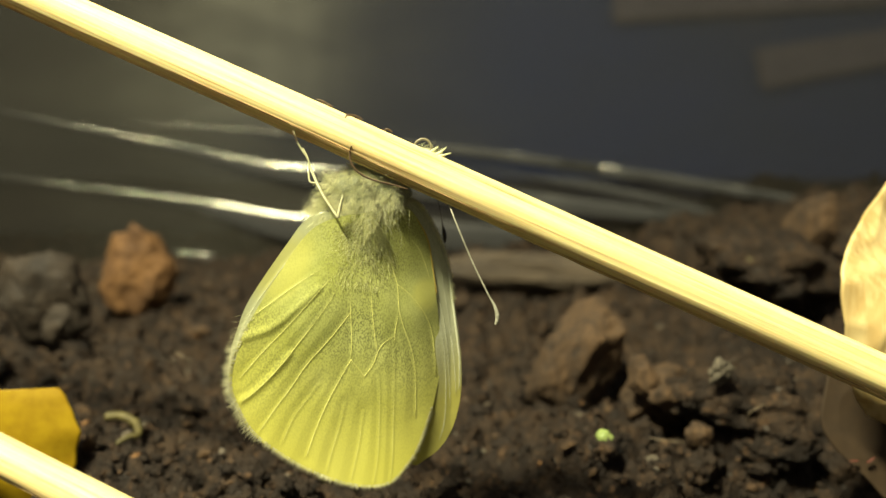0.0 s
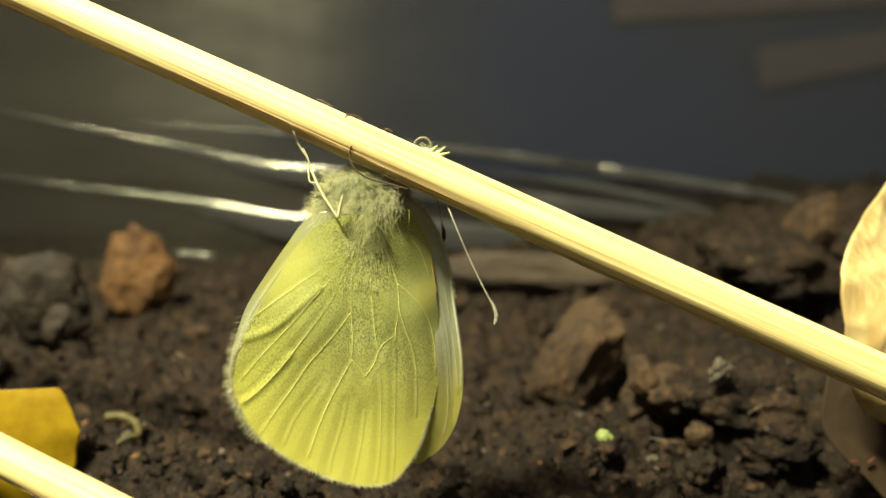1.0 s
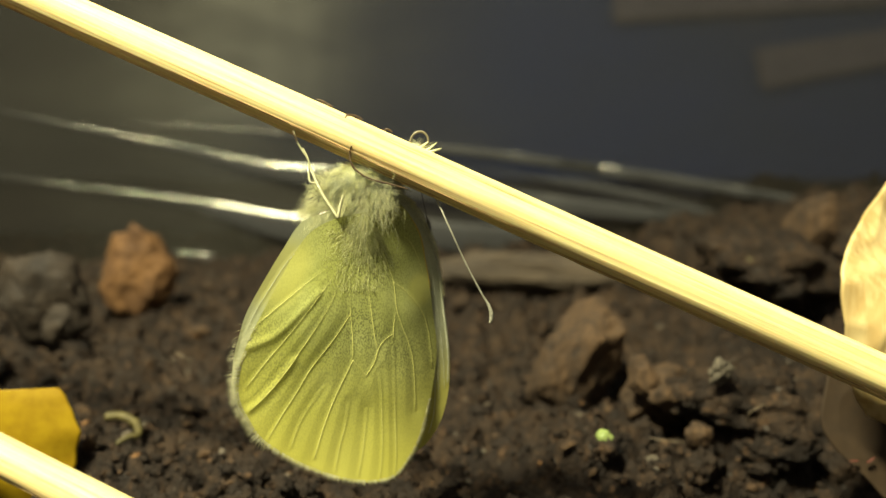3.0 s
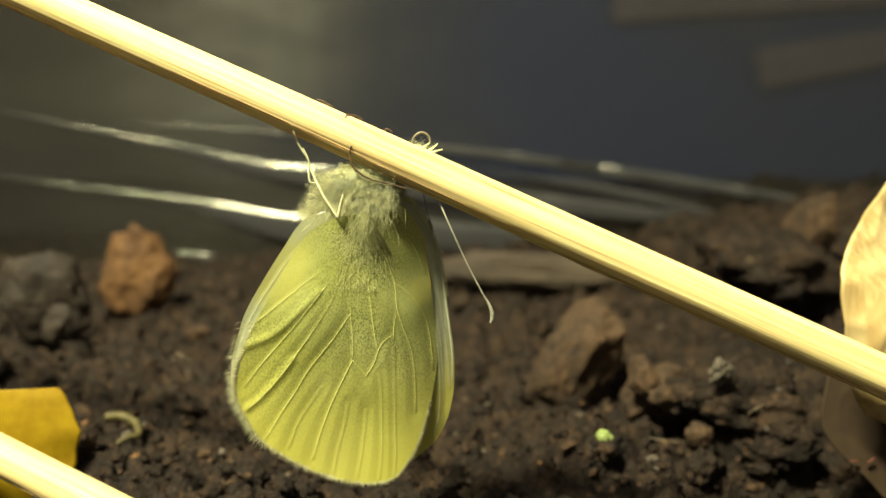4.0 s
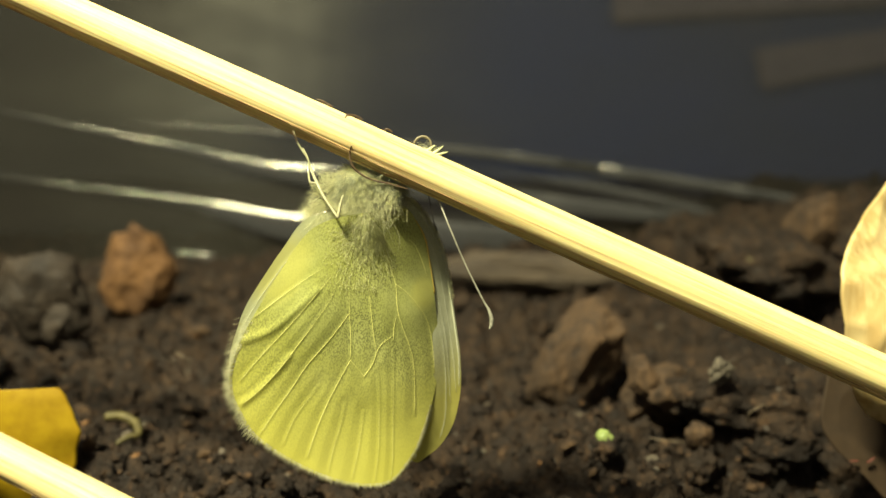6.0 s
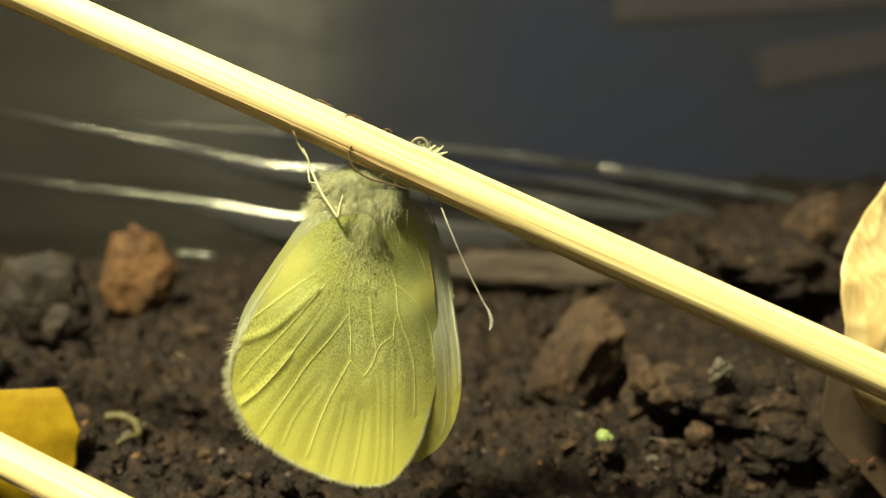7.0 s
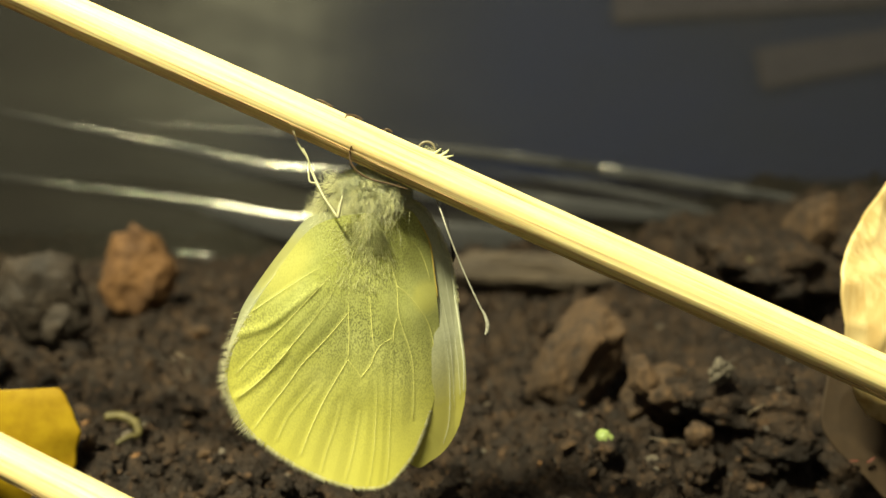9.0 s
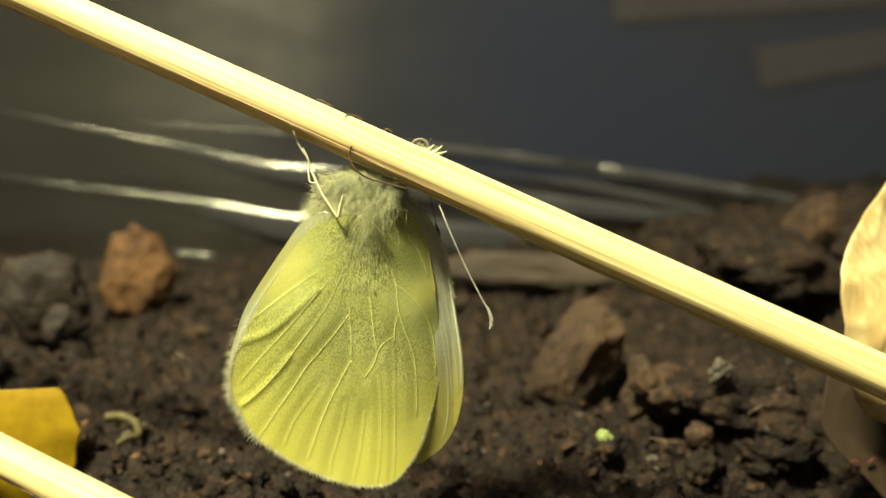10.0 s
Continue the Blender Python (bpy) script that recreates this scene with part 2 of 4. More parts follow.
TABLE = plain("table_top", (0.022, 0.019, 0.016), (0.040, 0.033, 0.026), 20, 0.5, 0.0003, (0.1, 1, 1))


# ---------------------------------------------------------------- mesh helpers
def mesh_object(name, verts, faces, mat, parent=None, label="", smooth=True, uvs=None):
    me = bpy.data.meshes.new(name)
    me.from_pydata([tuple(v) for v in verts], [], [tuple(f) for f in faces])
    if smooth:
        me.polygons.foreach_set("use_smooth", [True] * len(me.polygons))
    if uvs is not None:
        layer = me.uv_layers.new(name="UVMap")
        idx = np.zeros(len(me.loops), dtype=np.int32)
        me.loops.foreach_get("vertex_index", idx)
        layer.data.foreach_set("uv", np.asarray(uvs, dtype=np.float32)[idx].ravel())
    me.materials.append(mat)
    me.update()
    ob = new(name, me)
    if parent:
        ob.parent = parent
    if label:
        ob["label"] = label
    return ob


def part(name, bm, mat, parent, label=""):
    me = bpy.data.meshes.new(name)
    bm.to_mesh(me)
    bm.free()
    me.polygons.foreach_set("use_smooth", [True] * len(me.polygons))
    me.materials.append(mat)
    ob = new(name, me)
    ob.parent = parent
    if label:
        ob["label"] = label
    return ob


def thing(name, at, label, category, group="", kind=""):
    ob = new(name)
    ob.matrix_world = at if isinstance(at, Matrix) else Matrix.Translation(at)
    ob.empty_display_size = 0.002
    return tagged(ob, label, category, group, kind)


def spline(points, per=8, closed=False):
    """Points along a smooth curve through the given ones."""
    p = np.array(points, float)
    n = len(p)
    out = []
    for i in range(n if closed else n - 1):
        if closed:
            a, b, c, d = p[(i - 1) % n], p[i], p[(i + 1) % n], p[(i + 2) % n]
        else:
            a, b, c, d = p[max(i - 1, 0)], p[i], p[i + 1], p[min(i + 2, n - 1)]
        for k in range(per):
            t = k / per
            out.append(0.5 * (2 * b + (c - a) * t + (2 * a - 5 * b + 4 * c - d) * t * t + (3 * b - a - 3 * c + d) * t ** 3))
    if not closed:
        out.append(p[-1])
    return np.array(out)


def tube(path, radii, sides=8, flat=1.0):
    """Verts and faces of a round tube along a path, with closed ends."""
    p = np.array(path, float)
    r = np.interp(np.linspace(0, 1, len(p)), np.linspace(0, 1, len(radii)), radii)
    verts, faces = [], []
    tang = np.gradient(p, axis=0)
    ref = np.array([0.0, 0.0, 1.0])
    for i in range(len(p)):
        t = tang[i] / (np.linalg.norm(tang[i]) + 1e-12)
        a = np.cross(t, ref)
        if np.linalg.norm(a) < 1e-3:
            a = np.cross(t, (1.0, 0, 0))
        a /= np.linalg.norm(a)
        b = np.cross(t, a)
        for k in range(sides):
            w = 2 * math.pi * k / sides
            verts.append(p[i] + r[i] * (math.cos(w) * a + flat * math.sin(w) * b))
    for i in range(len(p) - 1):
        for k in range(sides):
            k2 = (k + 1) % sides
            faces.append((i * sides + k, i * sides + k2, (i + 1) * sides + k2, (i + 1) * sides + k))
    faces.append(tuple(range(sides))[::-1])
    faces.append(tuple((len(p) - 1) * sides + k for k in range(sides)))
    return verts, faces


def tube_object(name, path, radii, mat, parent=None, label="", sides=8, flat=1.0):
    v, f = tube(path, radii, sides, flat)
    return mesh_object(name, v, f, mat, parent, label)


def hairs(name, roots, ways, lengths, radius, droop, mat, parent, label="", seed=1):
    """Many fine tapered hairs in one mesh. Hair i grows from roots[i] along ways[i] and bends by droop."""
    rng = np.random.default_rng(seed)
    verts, faces = [], []
    for root, way, length in zip(roots, ways, lengths):
        way = np.array(way, float)
        way /= np.linalg.norm(way) + 1e-12
        side = rng.normal(size=3)
        side -= side @ way * way
        side /= np.linalg.norm(side) + 1e-12
        up = np.cross(way, side)
        bend = np.array(droop) * length + rng.normal(size=3) * 0.12 * length
        base = len(verts)
        for s, w in ((0.0, 1.0), (0.5, 0.75)):
            c = np.array(root) + way * length * s + bend * s * s
            for k in range(3):
                a = 2.094 * k
                verts.append(c + radius * w * (math.cos(a) * side + math.sin(a) * up))
        verts.append(np.array(root) + way * length + bend)
        for k in range(3):
            k2 = (k + 1) % 3
            faces.append((base + k, base + k2, base + 3 + k2, base + 3 + k))
            faces.append((base + 3 + k, base + 3 + k2, base + 6))
    return mesh_object(name, verts, faces, mat, parent, label)


def lumps(name, places, sizes, mat, parent=None, seed=3, level=1, flatten=0.8):
    """Many irregular crumbs in one mesh."""
    rng = np.random.default_rng(seed)
    bm = bmesh.new()
    bmesh.ops.create_icosphere(bm, subdivisions=level, radius=1.0)
    base = np.array([v.co[:] for v in bm.verts])
    tri = np.array([[v.index for v in f.verts] for f in bm.faces])
    bm.free()
    verts, faces = [], []
    for i, (at, s) in enumerate(zip(places, sizes)):
        q = rng.normal(size=(3, 3))
        q, _ = np.linalg.qr(q)
        stretch = rng.uniform(0.45, 1.25, 3)
        v = base * (1 + rng.normal(size=(len(base), 1)) * 0.20) * stretch
        v = v @ q.T
        v[:, 2] *= flatten
        verts.append(v * s + np.array(at))
        faces.append(tri + i * len(base))
    return mesh_object(name, np.concatenate(verts), np.concatenate(faces), mat, parent)


# ---------------------------------------------------------------- the tub and its ground
# hollows placed from the camera's view; those near the paper deepen its shade
PITS = [((0.0427, 0.076), 0.0065, 0.006, 0.007), ((0.0195, 0.1454), 0.012, 0.0035, 0.006), ((0.0333, 0.0766), 0.0075, 0.0022, 0.006), ((0.0436, 0.0715), 0.011, 0.006, 0.009), ((0.009, 0.1224), 0.003, 0.004, 0.004), ((0.0291, 0.114), 0.002, 0.004, 0.005)]


def ground_height(x, y):
    """Height of the soil in metres: rounded clods with crevices between them, a mound and a few pits."""
    h = 0.0030 * noise.noise(Vector((x * 40, y * 40, 0.3)))
    loose = 0.62 + 0.38 * max(0.0, min(1.0, (x + 0.02) / 0.04))
    h += loose * 0.0072 * (abs(noise.noise(Vector((x * 105, y * 105, 5.3)))) - 0.25)
    h += loose * 0.0044 * (abs(noise.noise(Vector((x * 260, y * 260, 2.1)))) - 0.25)
    h += 0.0013 * noise.fractal(Vector((x * 700, y * 700, 1.7)), 0.9, 2.0, 3)
    h += 0.016 * max(0.0, min(1.0, (x - 0.035) / 0.055)) * max(0.0, min(1.0, (y - 0.07) / 0.06))
    for (px, py), rx, ry, deep in PITS:
        k = ((x - px) / rx) ** 2 + ((y - py) / ry) ** 2
        if k < 6:
            h -= deep * math.exp(-k)
    return h


def build_ground():
    """One sheet, finer where the soil is near."""
    nx, ny = 380, 340
    verts = []
    for j in range(ny + 1):
        t = j / ny
        y = -0.055 + 0.095 * (t / 0.08) if t < 0.08 else 0.040 * (0.225 / 0.040) ** ((t - 0.08) / 0.92)
        inner = min(0.155, 0.022 + 0.66 * max(y, 0.03))
        for i in range(nx + 1):
            s = 2 * i / nx - 1
            x = s / 0.94 * inner if abs(s) < 0.94 else math.copysign(inner + (0.166 - inner) * (abs(s) - 0.94) / 0.06, s)
            verts.append((x, y, ground_height(x, y)))
    faces = [(j * (nx + 1) + i, j * (nx + 1) + i + 1, (j + 1) * (nx + 1) + i + 1, (j + 1) * (nx + 1) + i) for j in range(ny) for i in range(nx)]
    ob = mesh_object("ground", verts, faces, SOIL)
    tagged(ob, "dark brown loose potting soil filling the tub", "soil", kind="structure")


def back_wall_y(x):
    """Tub's back wall; its slope is fitted to the glow in the camera's view."""
    return 0.200 + 0.010 * x - 0.35 * x * x


def build_tub():
    top, low = 0.145, -0.02
    tub = {}

    def sheet(name, line, label):
        verts, faces = [], []
        rows = 24
        for j in range(rows + 1):
            z = low + (top - low) * j / rows
            for x, y in line:
                verts.append((x, y, z))
        w = len(line)
        for j in range(rows):
            for i in range(w - 1):
                faces.append((j * w + i, j * w + i + 1, (j + 1) * w + i + 1, (j + 1) * w + i))
        ob = mesh_object(name, verts, faces, PLASTIC)
        s = ob.modifiers.new("thickness", "SOLIDIFY")
        s.thickness, s.offset = 0.0015, 1.0
        tagged(ob, label, "tub wall", kind="structure")
        return ob

    xs = np.linspace(-0.165, 0.165, 67)
    back = [(x, back_wall_y(x)) for x in xs]
    tub["north"] = sheet("wall_north", back[::-1], "smoky clear plastic tub wall with moulded ridges")
    sheet("wall_west", [(-0.167, back_wall_y(-0.165)), (-0.167, -0.055)], "smoky clear plastic tub side wall")
    sheet("wall_east", [(0.167, -0.055), (0.167, back_wall_y(0.165))], "smoky clear plastic tub side wall")
    sheet("wall_south", [(-0.165, -0.057), (0.165, -0.057)], "smoky clear plastic tub front wall")
    return tub


build_ground()
TUB = build_tub()


def ridge(a, b, c, x0, x1, thick, glint_bends=(), swell=(0.0, 0.025, 0.10, 0.24, 0.26, 0.22, 0.14, 0.06), dip=(0.0, 0.0, 1.0)):
    """A moulded bead on the back wall, fitted to the camera's view; its height is a + b x + c x x."""
    path = []
    for x in np.linspace(x0, x1, 320):
        wob = 0.0003 * noise.noise(Vector((x * 40, a * 900, 0)))
        wave = 0.0022 * noise.noise(Vector((x * 75, a * 500, 7))) * min(1.0, max(0.08, x / 0.02))
        # each bend turns the bead so the lamp's glint reaches the camera
        for at, slope, long in glint_bends:
            wave -= slope * long * math.tanh((x - at) / long) * math.exp(-((x - at) / (2.7 * long)) ** 2)
        path.append((x, back_wall_y(x) - 0.0008 + wave, a + b * x + c * x * x + wob - dip[1] * math.exp(-((x - dip[0]) / dip[2]) ** 2)))
    ob = tube_object("ridge", path, [thick * k for k in swell], BEAD, TUB["north"], sides=20, flat=5.0)
    return ob


ridge(0.02744, -0.1140, -0.321, -0.117, 0.109, 0.0015, ((-0.045, 0.09, 0.0025), (0.019, 0.25, 0.003), (0.0435, 0.36, 0.003), (0.076, 0.48, 0.0022)), (0.0, 0.0, 0.03, 0.12, 0.17, 0.2, 0.18, 0.06))
ridge(0.01657, -0.1374, 0.487, -0.121, 0.089, 0.0024, ((-0.038, 0.065, 0.020),), dip=(-0.042, 0.0017, 0.018))
ridge(0.00506, -0.1083, 0.307, -0.122, 0.075, 0.0033, ((-0.046, 0.095, 0.020),), dip=(-0.040, 0.0029, 0.017))
ridge(0.02403, -0.1337, -0.749, 0.002, 0.089, 0.0009)

# two short beads, set where small glints show from the camera
ridge(-0.01750, -0.2670, 0.0, -0.073, -0.053, 0.0010, ((-0.063, 0.06, 0.004),))
ridge(0.00128, -0.2350, 0.0, -0.002, 0.017, 0.0014, ((0.007, 0.20, 0.004),))


def build_surroundings():
    bm = bmesh.new()
    bmesh.ops.create_cube(bm, size=1.0)
    bmesh.ops.scale(bm, vec=(1.4, 0.9, 0.03), verts=bm.verts)
    bmesh.ops.bevel(bm, geom=bm.edges, offset=0.004, segments=2, affect="EDGES")
    me = bpy.data.meshes.new("table_top")
    bm.to_mesh(me)
    bm.free()
    me.materials.append(TABLE)
    t = new("floor", me)
    t.location = (0, 0.15, -0.036)
    tagged(t, "brown table top under the plastic tub", "table top", kind="structure")
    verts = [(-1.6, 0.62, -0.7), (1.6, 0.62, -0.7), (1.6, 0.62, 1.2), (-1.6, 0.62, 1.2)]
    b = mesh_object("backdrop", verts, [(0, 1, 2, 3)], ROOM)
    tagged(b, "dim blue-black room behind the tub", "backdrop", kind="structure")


build_surroundings()


def view_panel(name, corners, mat, label, category):
    """A panel with thickness and eased edges, four corners pushed along the camera's rays."""
    eye = Vector((0, 0, 0.040))
    v = [eye + (Vector(c) - eye) * (0.613 / c[1]) for c in corners]
    back = Vector((0, 0.006, 0))
    bm = bmesh.new()
    a = [bm.verts.new(p) for p in v]
    z = [bm.verts.new(p + back) for p in v]
    bm.faces.new(a)
    bm.faces.new(z[::-1])
    for k in range(4):
        bm.faces.new((a[k], z[k], z[(k + 1) % 4], a[(k + 1) % 4]))
    bmesh.ops.recalc_face_normals(bm, faces=bm.faces)
    bmesh.ops.bevel(bm, geom=bm.edges, offset=0.0025, segments=2, affect="EDGES")
    me = bpy.data.meshes.new(name)
    bm.to_mesh(me)
    bm.free()
    me.materials.append(mat)
    return tagged(new(name, me), label, category)


# brown panels added to stand in for blurred reflections in the tub wall
view_panel("reflection_panel", [(0.12413, 0.58111, 0.09467), (0.46023, 0.5852, 0.11572), (0.46023, 0.61038, 0.24526), (0.12413, 0.61038, 0.24526)], REFLECTION_BROWN, "blurred brown panel added beyond the tub for a reflection", "box")
view_panel("reflection_strip", [(0.22508, 0.5514, 0.04665), (0.38414, 0.55709, 0.07593), (0.38414, 0.56164, 0.09935), (0.21911, 0.55709, 0.07593)], REFLECTION_BROWN, "dim brown strip added beyond the tub for a reflection", "rail")


# ---------------------------------------------------------------- skewers
SPLITS = (2.78, 2.55, 2.40, 2.18, 1.2, 0.4, -0.7, -1.5)


def skewer(start, end, radius, label, seed):
    a, b = Vector(start), Vector(end)
    length = (b - a).length
    turn = (b - a).to_track_quat("X", "Z").to_matrix().to_4x4()
    path = [(s * length, 0.00006 * noise.noise(Vector((s * 9, seed, 0))), 0.00008 * noise.noise(Vector((s * 7, seed, 4)))) for s in np.linspace(0, 1, 120)]
    v, f = tube(path, [radius], 110)
    v = np.array(v)
    # lengthwise fibres stand slightly proud
    for k in range(len(v)):
        w = math.atan2(v[k][2], v[k][1])
        g = noise.noise(Vector((math.cos(w) * 6, math.sin(w) * 6, v[k][0] * 12 + seed)))
        # split fibre lines along the flank
        cut = sum(math.exp(-((w + a + 0.05 * math.sin(v[k][0] * 40 + seed + 3 * a)) / 0.045) ** 2) for a in SPLITS)
        v[k][1:] *= 1 + 0.012 * g - 0.011 * cut
    ob = mesh_object("bamboo_skewer", v, f, BAMBOO)
    ob.matrix_world = Matrix.Translation(a) @ turn
    rng = np.random.default_rng(int(seed * 10))
    for k in range(9):
        # a loose fibre lying along the lower flank, its ends lifting slightly
        w, x0, long = -rng.uniform(1.7, 2.85), length * rng.uniform(0.5, 0.9), rng.uniform(0.006, 0.018)
        lift = [radius * (1.0 + 0.02 * math.sin(t * 9 + k) + 0.035 * t ** 6) for t in np.linspace(0, 1, 14)]
        line = [(x0 + long * t, r * math.cos(w + 0.05 * t), r * math.sin(w + 0.05 * t)) for t, r in zip(np.linspace(0, 1, 14), lift)]
        tube_object("split_fibre", line, [0.00001, 0.00004, 0.00005, 0.00003, 0.00001], FIBREWOOD, ob, "brown split fibre", 6)
    return tagged(ob, label, "skewer", "bamboo skewers")


def line_through(p, q, before, after):
    p, q = Vector(p), Vector(q)
    w = (q - p).normalized()
    return p - w * before, q + w * after


s1 = line_through((-0.02231, 0.06442, 0.04333), (0.03063, 0.05542, 0.02062), 0.125, 0.040)
skewer(s1[0], s1[1], 0.001628, "pale bamboo skewer slanting across the tub above the soil", 1.0)
s2 = line_through((-0.04013, 0.06467, 0.00848), (-0.03188, 0.063, 0.00509), 0.09, 0.012)
skewer(s2[0], s2[1], 0.00170, "pale bamboo skewer lying low in front of a yellow leaf", 5.0)

# ---------------------------------------------------------------- butterfly
SIZE = 0.93
BUTTERFLY = thing("butterfly", Matrix.Translation((-0.006510, 0.061213, 0.033211)) @ pose(0, 0, 0, 79, 0, 0) @ Matrix.Scale(SIZE, 4), "pale yellow-green white butterfly hanging with closed wings from a skewer", "butterfly")
YAW = radians(25)
MOVING = []


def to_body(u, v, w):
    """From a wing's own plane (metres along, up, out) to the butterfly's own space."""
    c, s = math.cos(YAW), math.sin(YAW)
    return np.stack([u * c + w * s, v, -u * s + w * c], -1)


def vein_distance(u, v, veins):
    """Distance of each point to the nearest vein, in metres."""
    d = np.full(u.shape, 1.0)
    for path in veins:
        for a, b in zip(path[:-1], path[1:]):
            ab = b - a
            t = np.clip(((u - a[0]) * ab[0] + (v - a[1]) * ab[1]) / (ab @ ab + 1e-15), 0, 1)
            d = np.minimum(d, np.hypot(u - a[0] - t * ab[0], v - a[1] - t * ab[1]))
    return d


def make_wing(name, outline, root, veins, offset, mat, vein_mat, label, camber, rim=320, rays=110, fringe=0, tilt=0.0, lean=0.0, droop=0.0, vein_radius=0.034, seed=1, folds=(), bulges=(), curl=0.0):
    """One wing: a cambered, pleated membrane with raised veins and a hairy fringe."""
    edge = spline(outline, 12, True) * MM
    step = np.concatenate([[0], np.cumsum(np.linalg.norm(np.diff(np.vstack([edge, edge[:1]]), axis=0), axis=1))])
    loop = np.vstack([edge, edge[:1]])
    ss = np.linspace(0, step[-1], rim, endpoint=False)
    edge = np.stack([np.interp(ss, step, loop[:, 0]), np.interp(ss, step, loop[:, 1])], -1)
    paths = [spline(p, 4) * MM for p in veins]
    creases = [spline(p, 4) * MM for p in folds]
    root = np.array(root) * MM
    size = np.linalg.norm(edge - root, axis=1).max()

    def height(u, v):
        d = vein_distance(u, v, paths) if paths else np.full(u.shape, 0.0)
        r = np.hypot(u - root[0], v - root[1]) / size
        h = camber * MM * (np.sin(np.clip(r, 0, 1) * math.pi * 0.85)) * 1.0
        h += 0.00009 * (1 - np.exp(-d / 0.0009)) * np.clip(r * 3 - 0.3, 0, 1)
        h += 0.000036 * np.exp(-(d / 0.00017) ** 2) * np.clip(r * 2.5 - 0.2, 0, 1)
        if creases:
            e = vein_distance(u, v, creases)
            h += 0.00010 * np.exp(-(e / 0.00036) ** 2)
        h += np.array([0.00010 * noise.noise(Vector((a * 260, b * 180, seed))) for a, b in zip(u.ravel(), v.ravel())]).reshape(u.shape)
        for bu, bv, reach, rise in bulges:
            h += rise * MM * np.exp(-((u / MM - bu) ** 2 + (v / MM - bv) ** 2) / reach ** 2)
        h += curl * MM * np.clip((r - 0.72) / 0.28, 0, 1.1) ** 2
        h -= droop * MM * np.clip(u / MM / 6.8, 0, 1.3) ** 2
        return h + offset * MM + tilt * (u - root[0]) + lean * (v - root[1])

    rr = np.linspace(0.0, 1.0, rays + 1)[1:]
    uu = root[0] + rr[:, None] * (edge[None, :, 0] - root[0])
    vv = root[1] + rr[:, None] * (edge[None, :, 1] - root[1])
    ww = height(uu, vv)
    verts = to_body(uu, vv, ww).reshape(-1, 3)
    dust_light = np.full(uu.shape, 0.56)
    for du, dv, reach, amount in DUST_AND_LIGHT:
        dust_light += amount * np.exp(-((uu / MM - du) ** 2 + (vv / MM - dv) ** 2) / reach ** 2)
    # u carries dust plus painted light and shade, v runs from the root outwards
    uvs = np.stack([np.clip(dust_light, 0, 1), np.hypot(uu - root[0], vv - root[1]) / size], -1).reshape(-1, 2)
    faces = []
    for j in range(rays - 1):
        for i in range(rim):
            i2 = (i + 1) % rim
            faces.append((j * rim + i, (j + 1) * rim + i, (j + 1) * rim + i2, j * rim + i2))
    faces.append(tuple(range(rim))[::-1])
    ob = mesh_object(name, verts, faces, mat, BUTTERFLY, label, uvs=uvs)
    for i, p in enumerate(paths):
        # a vein that branches off another starts at full strength, a free one fades in
        branch = any(np.hypot(*(o - p[0]).T).min() < 0.0001 for k, o in enumerate(paths) if k != i)
        w = height(p[:, 0], p[:, 1]) - 0.000004
        # veins that rise late, near the outer margin, are finer
        fine = 0.55 if p[0][1] < -14.0 * MM and not branch else 1.0
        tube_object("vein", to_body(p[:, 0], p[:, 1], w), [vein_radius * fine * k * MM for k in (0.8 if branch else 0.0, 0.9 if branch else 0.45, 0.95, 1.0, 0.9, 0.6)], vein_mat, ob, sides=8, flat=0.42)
    if fringe:
        rng = np.random.default_rng(seed)
        roots, ways, lengths = [], [], []
        last = uu.shape[0] - 1
        q = verts.reshape(uu.shape[0], rim, 3)
        for k in range(fringe):
            x = rng.uniform(0, rim)
            i = int(x) % rim
            i2 = (i + 1) % rim
            f = x % 1.0
            pt = q[last, i] * (1 - f) + q[last, i2] * f
            out = q[last, i] - q[last - 6, i]
            out /= np.linalg.norm(out) + 1e-12
            along = q[last, i2] - q[last, i]
            along /= np.linalg.norm(along) + 1e-12
            nrm = np.cross(out, along)
            nrm /= np.linalg.norm(nrm) + 1e-12
            nrm = nrm if abs(nrm[2]) > 0.1 else np.array([0, 0, 1.0])
            perp = np.cross(along, nrm)
            perp = perp if perp @ out > 0 else -perp
            if pt[1] > -0.0105 - 0.004 * rng.random() or perp[0] > 0.82 or (perp[0] > 0.5 and pt[1] > -0.0195):
                continue
            roots.append(pt - perp * 0.0002)
            ways.append(perp + along * (0.2 + rng.normal() * 0.10) + nrm * rng.normal() * 0.12)
            lengths.append(rng.uniform(0.42, 0.68) * MM * (1.4 if perp[0] < -0.6 else 1.0))
        hairs("fringe", roots, ways, lengths, 0.000016, (0, -0.1, 0), FRINGE, ob, "fine pale fringe of hairs", seed)
    MOVING.append(ob)
    return ob, height


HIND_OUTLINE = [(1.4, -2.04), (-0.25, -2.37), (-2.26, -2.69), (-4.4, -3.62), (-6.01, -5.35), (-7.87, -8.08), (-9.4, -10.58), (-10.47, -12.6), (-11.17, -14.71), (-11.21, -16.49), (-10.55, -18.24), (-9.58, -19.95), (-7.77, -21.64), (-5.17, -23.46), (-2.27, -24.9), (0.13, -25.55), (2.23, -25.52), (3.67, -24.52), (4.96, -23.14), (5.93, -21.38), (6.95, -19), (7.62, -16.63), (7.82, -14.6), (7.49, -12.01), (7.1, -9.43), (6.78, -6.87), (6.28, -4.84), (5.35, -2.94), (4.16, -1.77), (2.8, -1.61)]
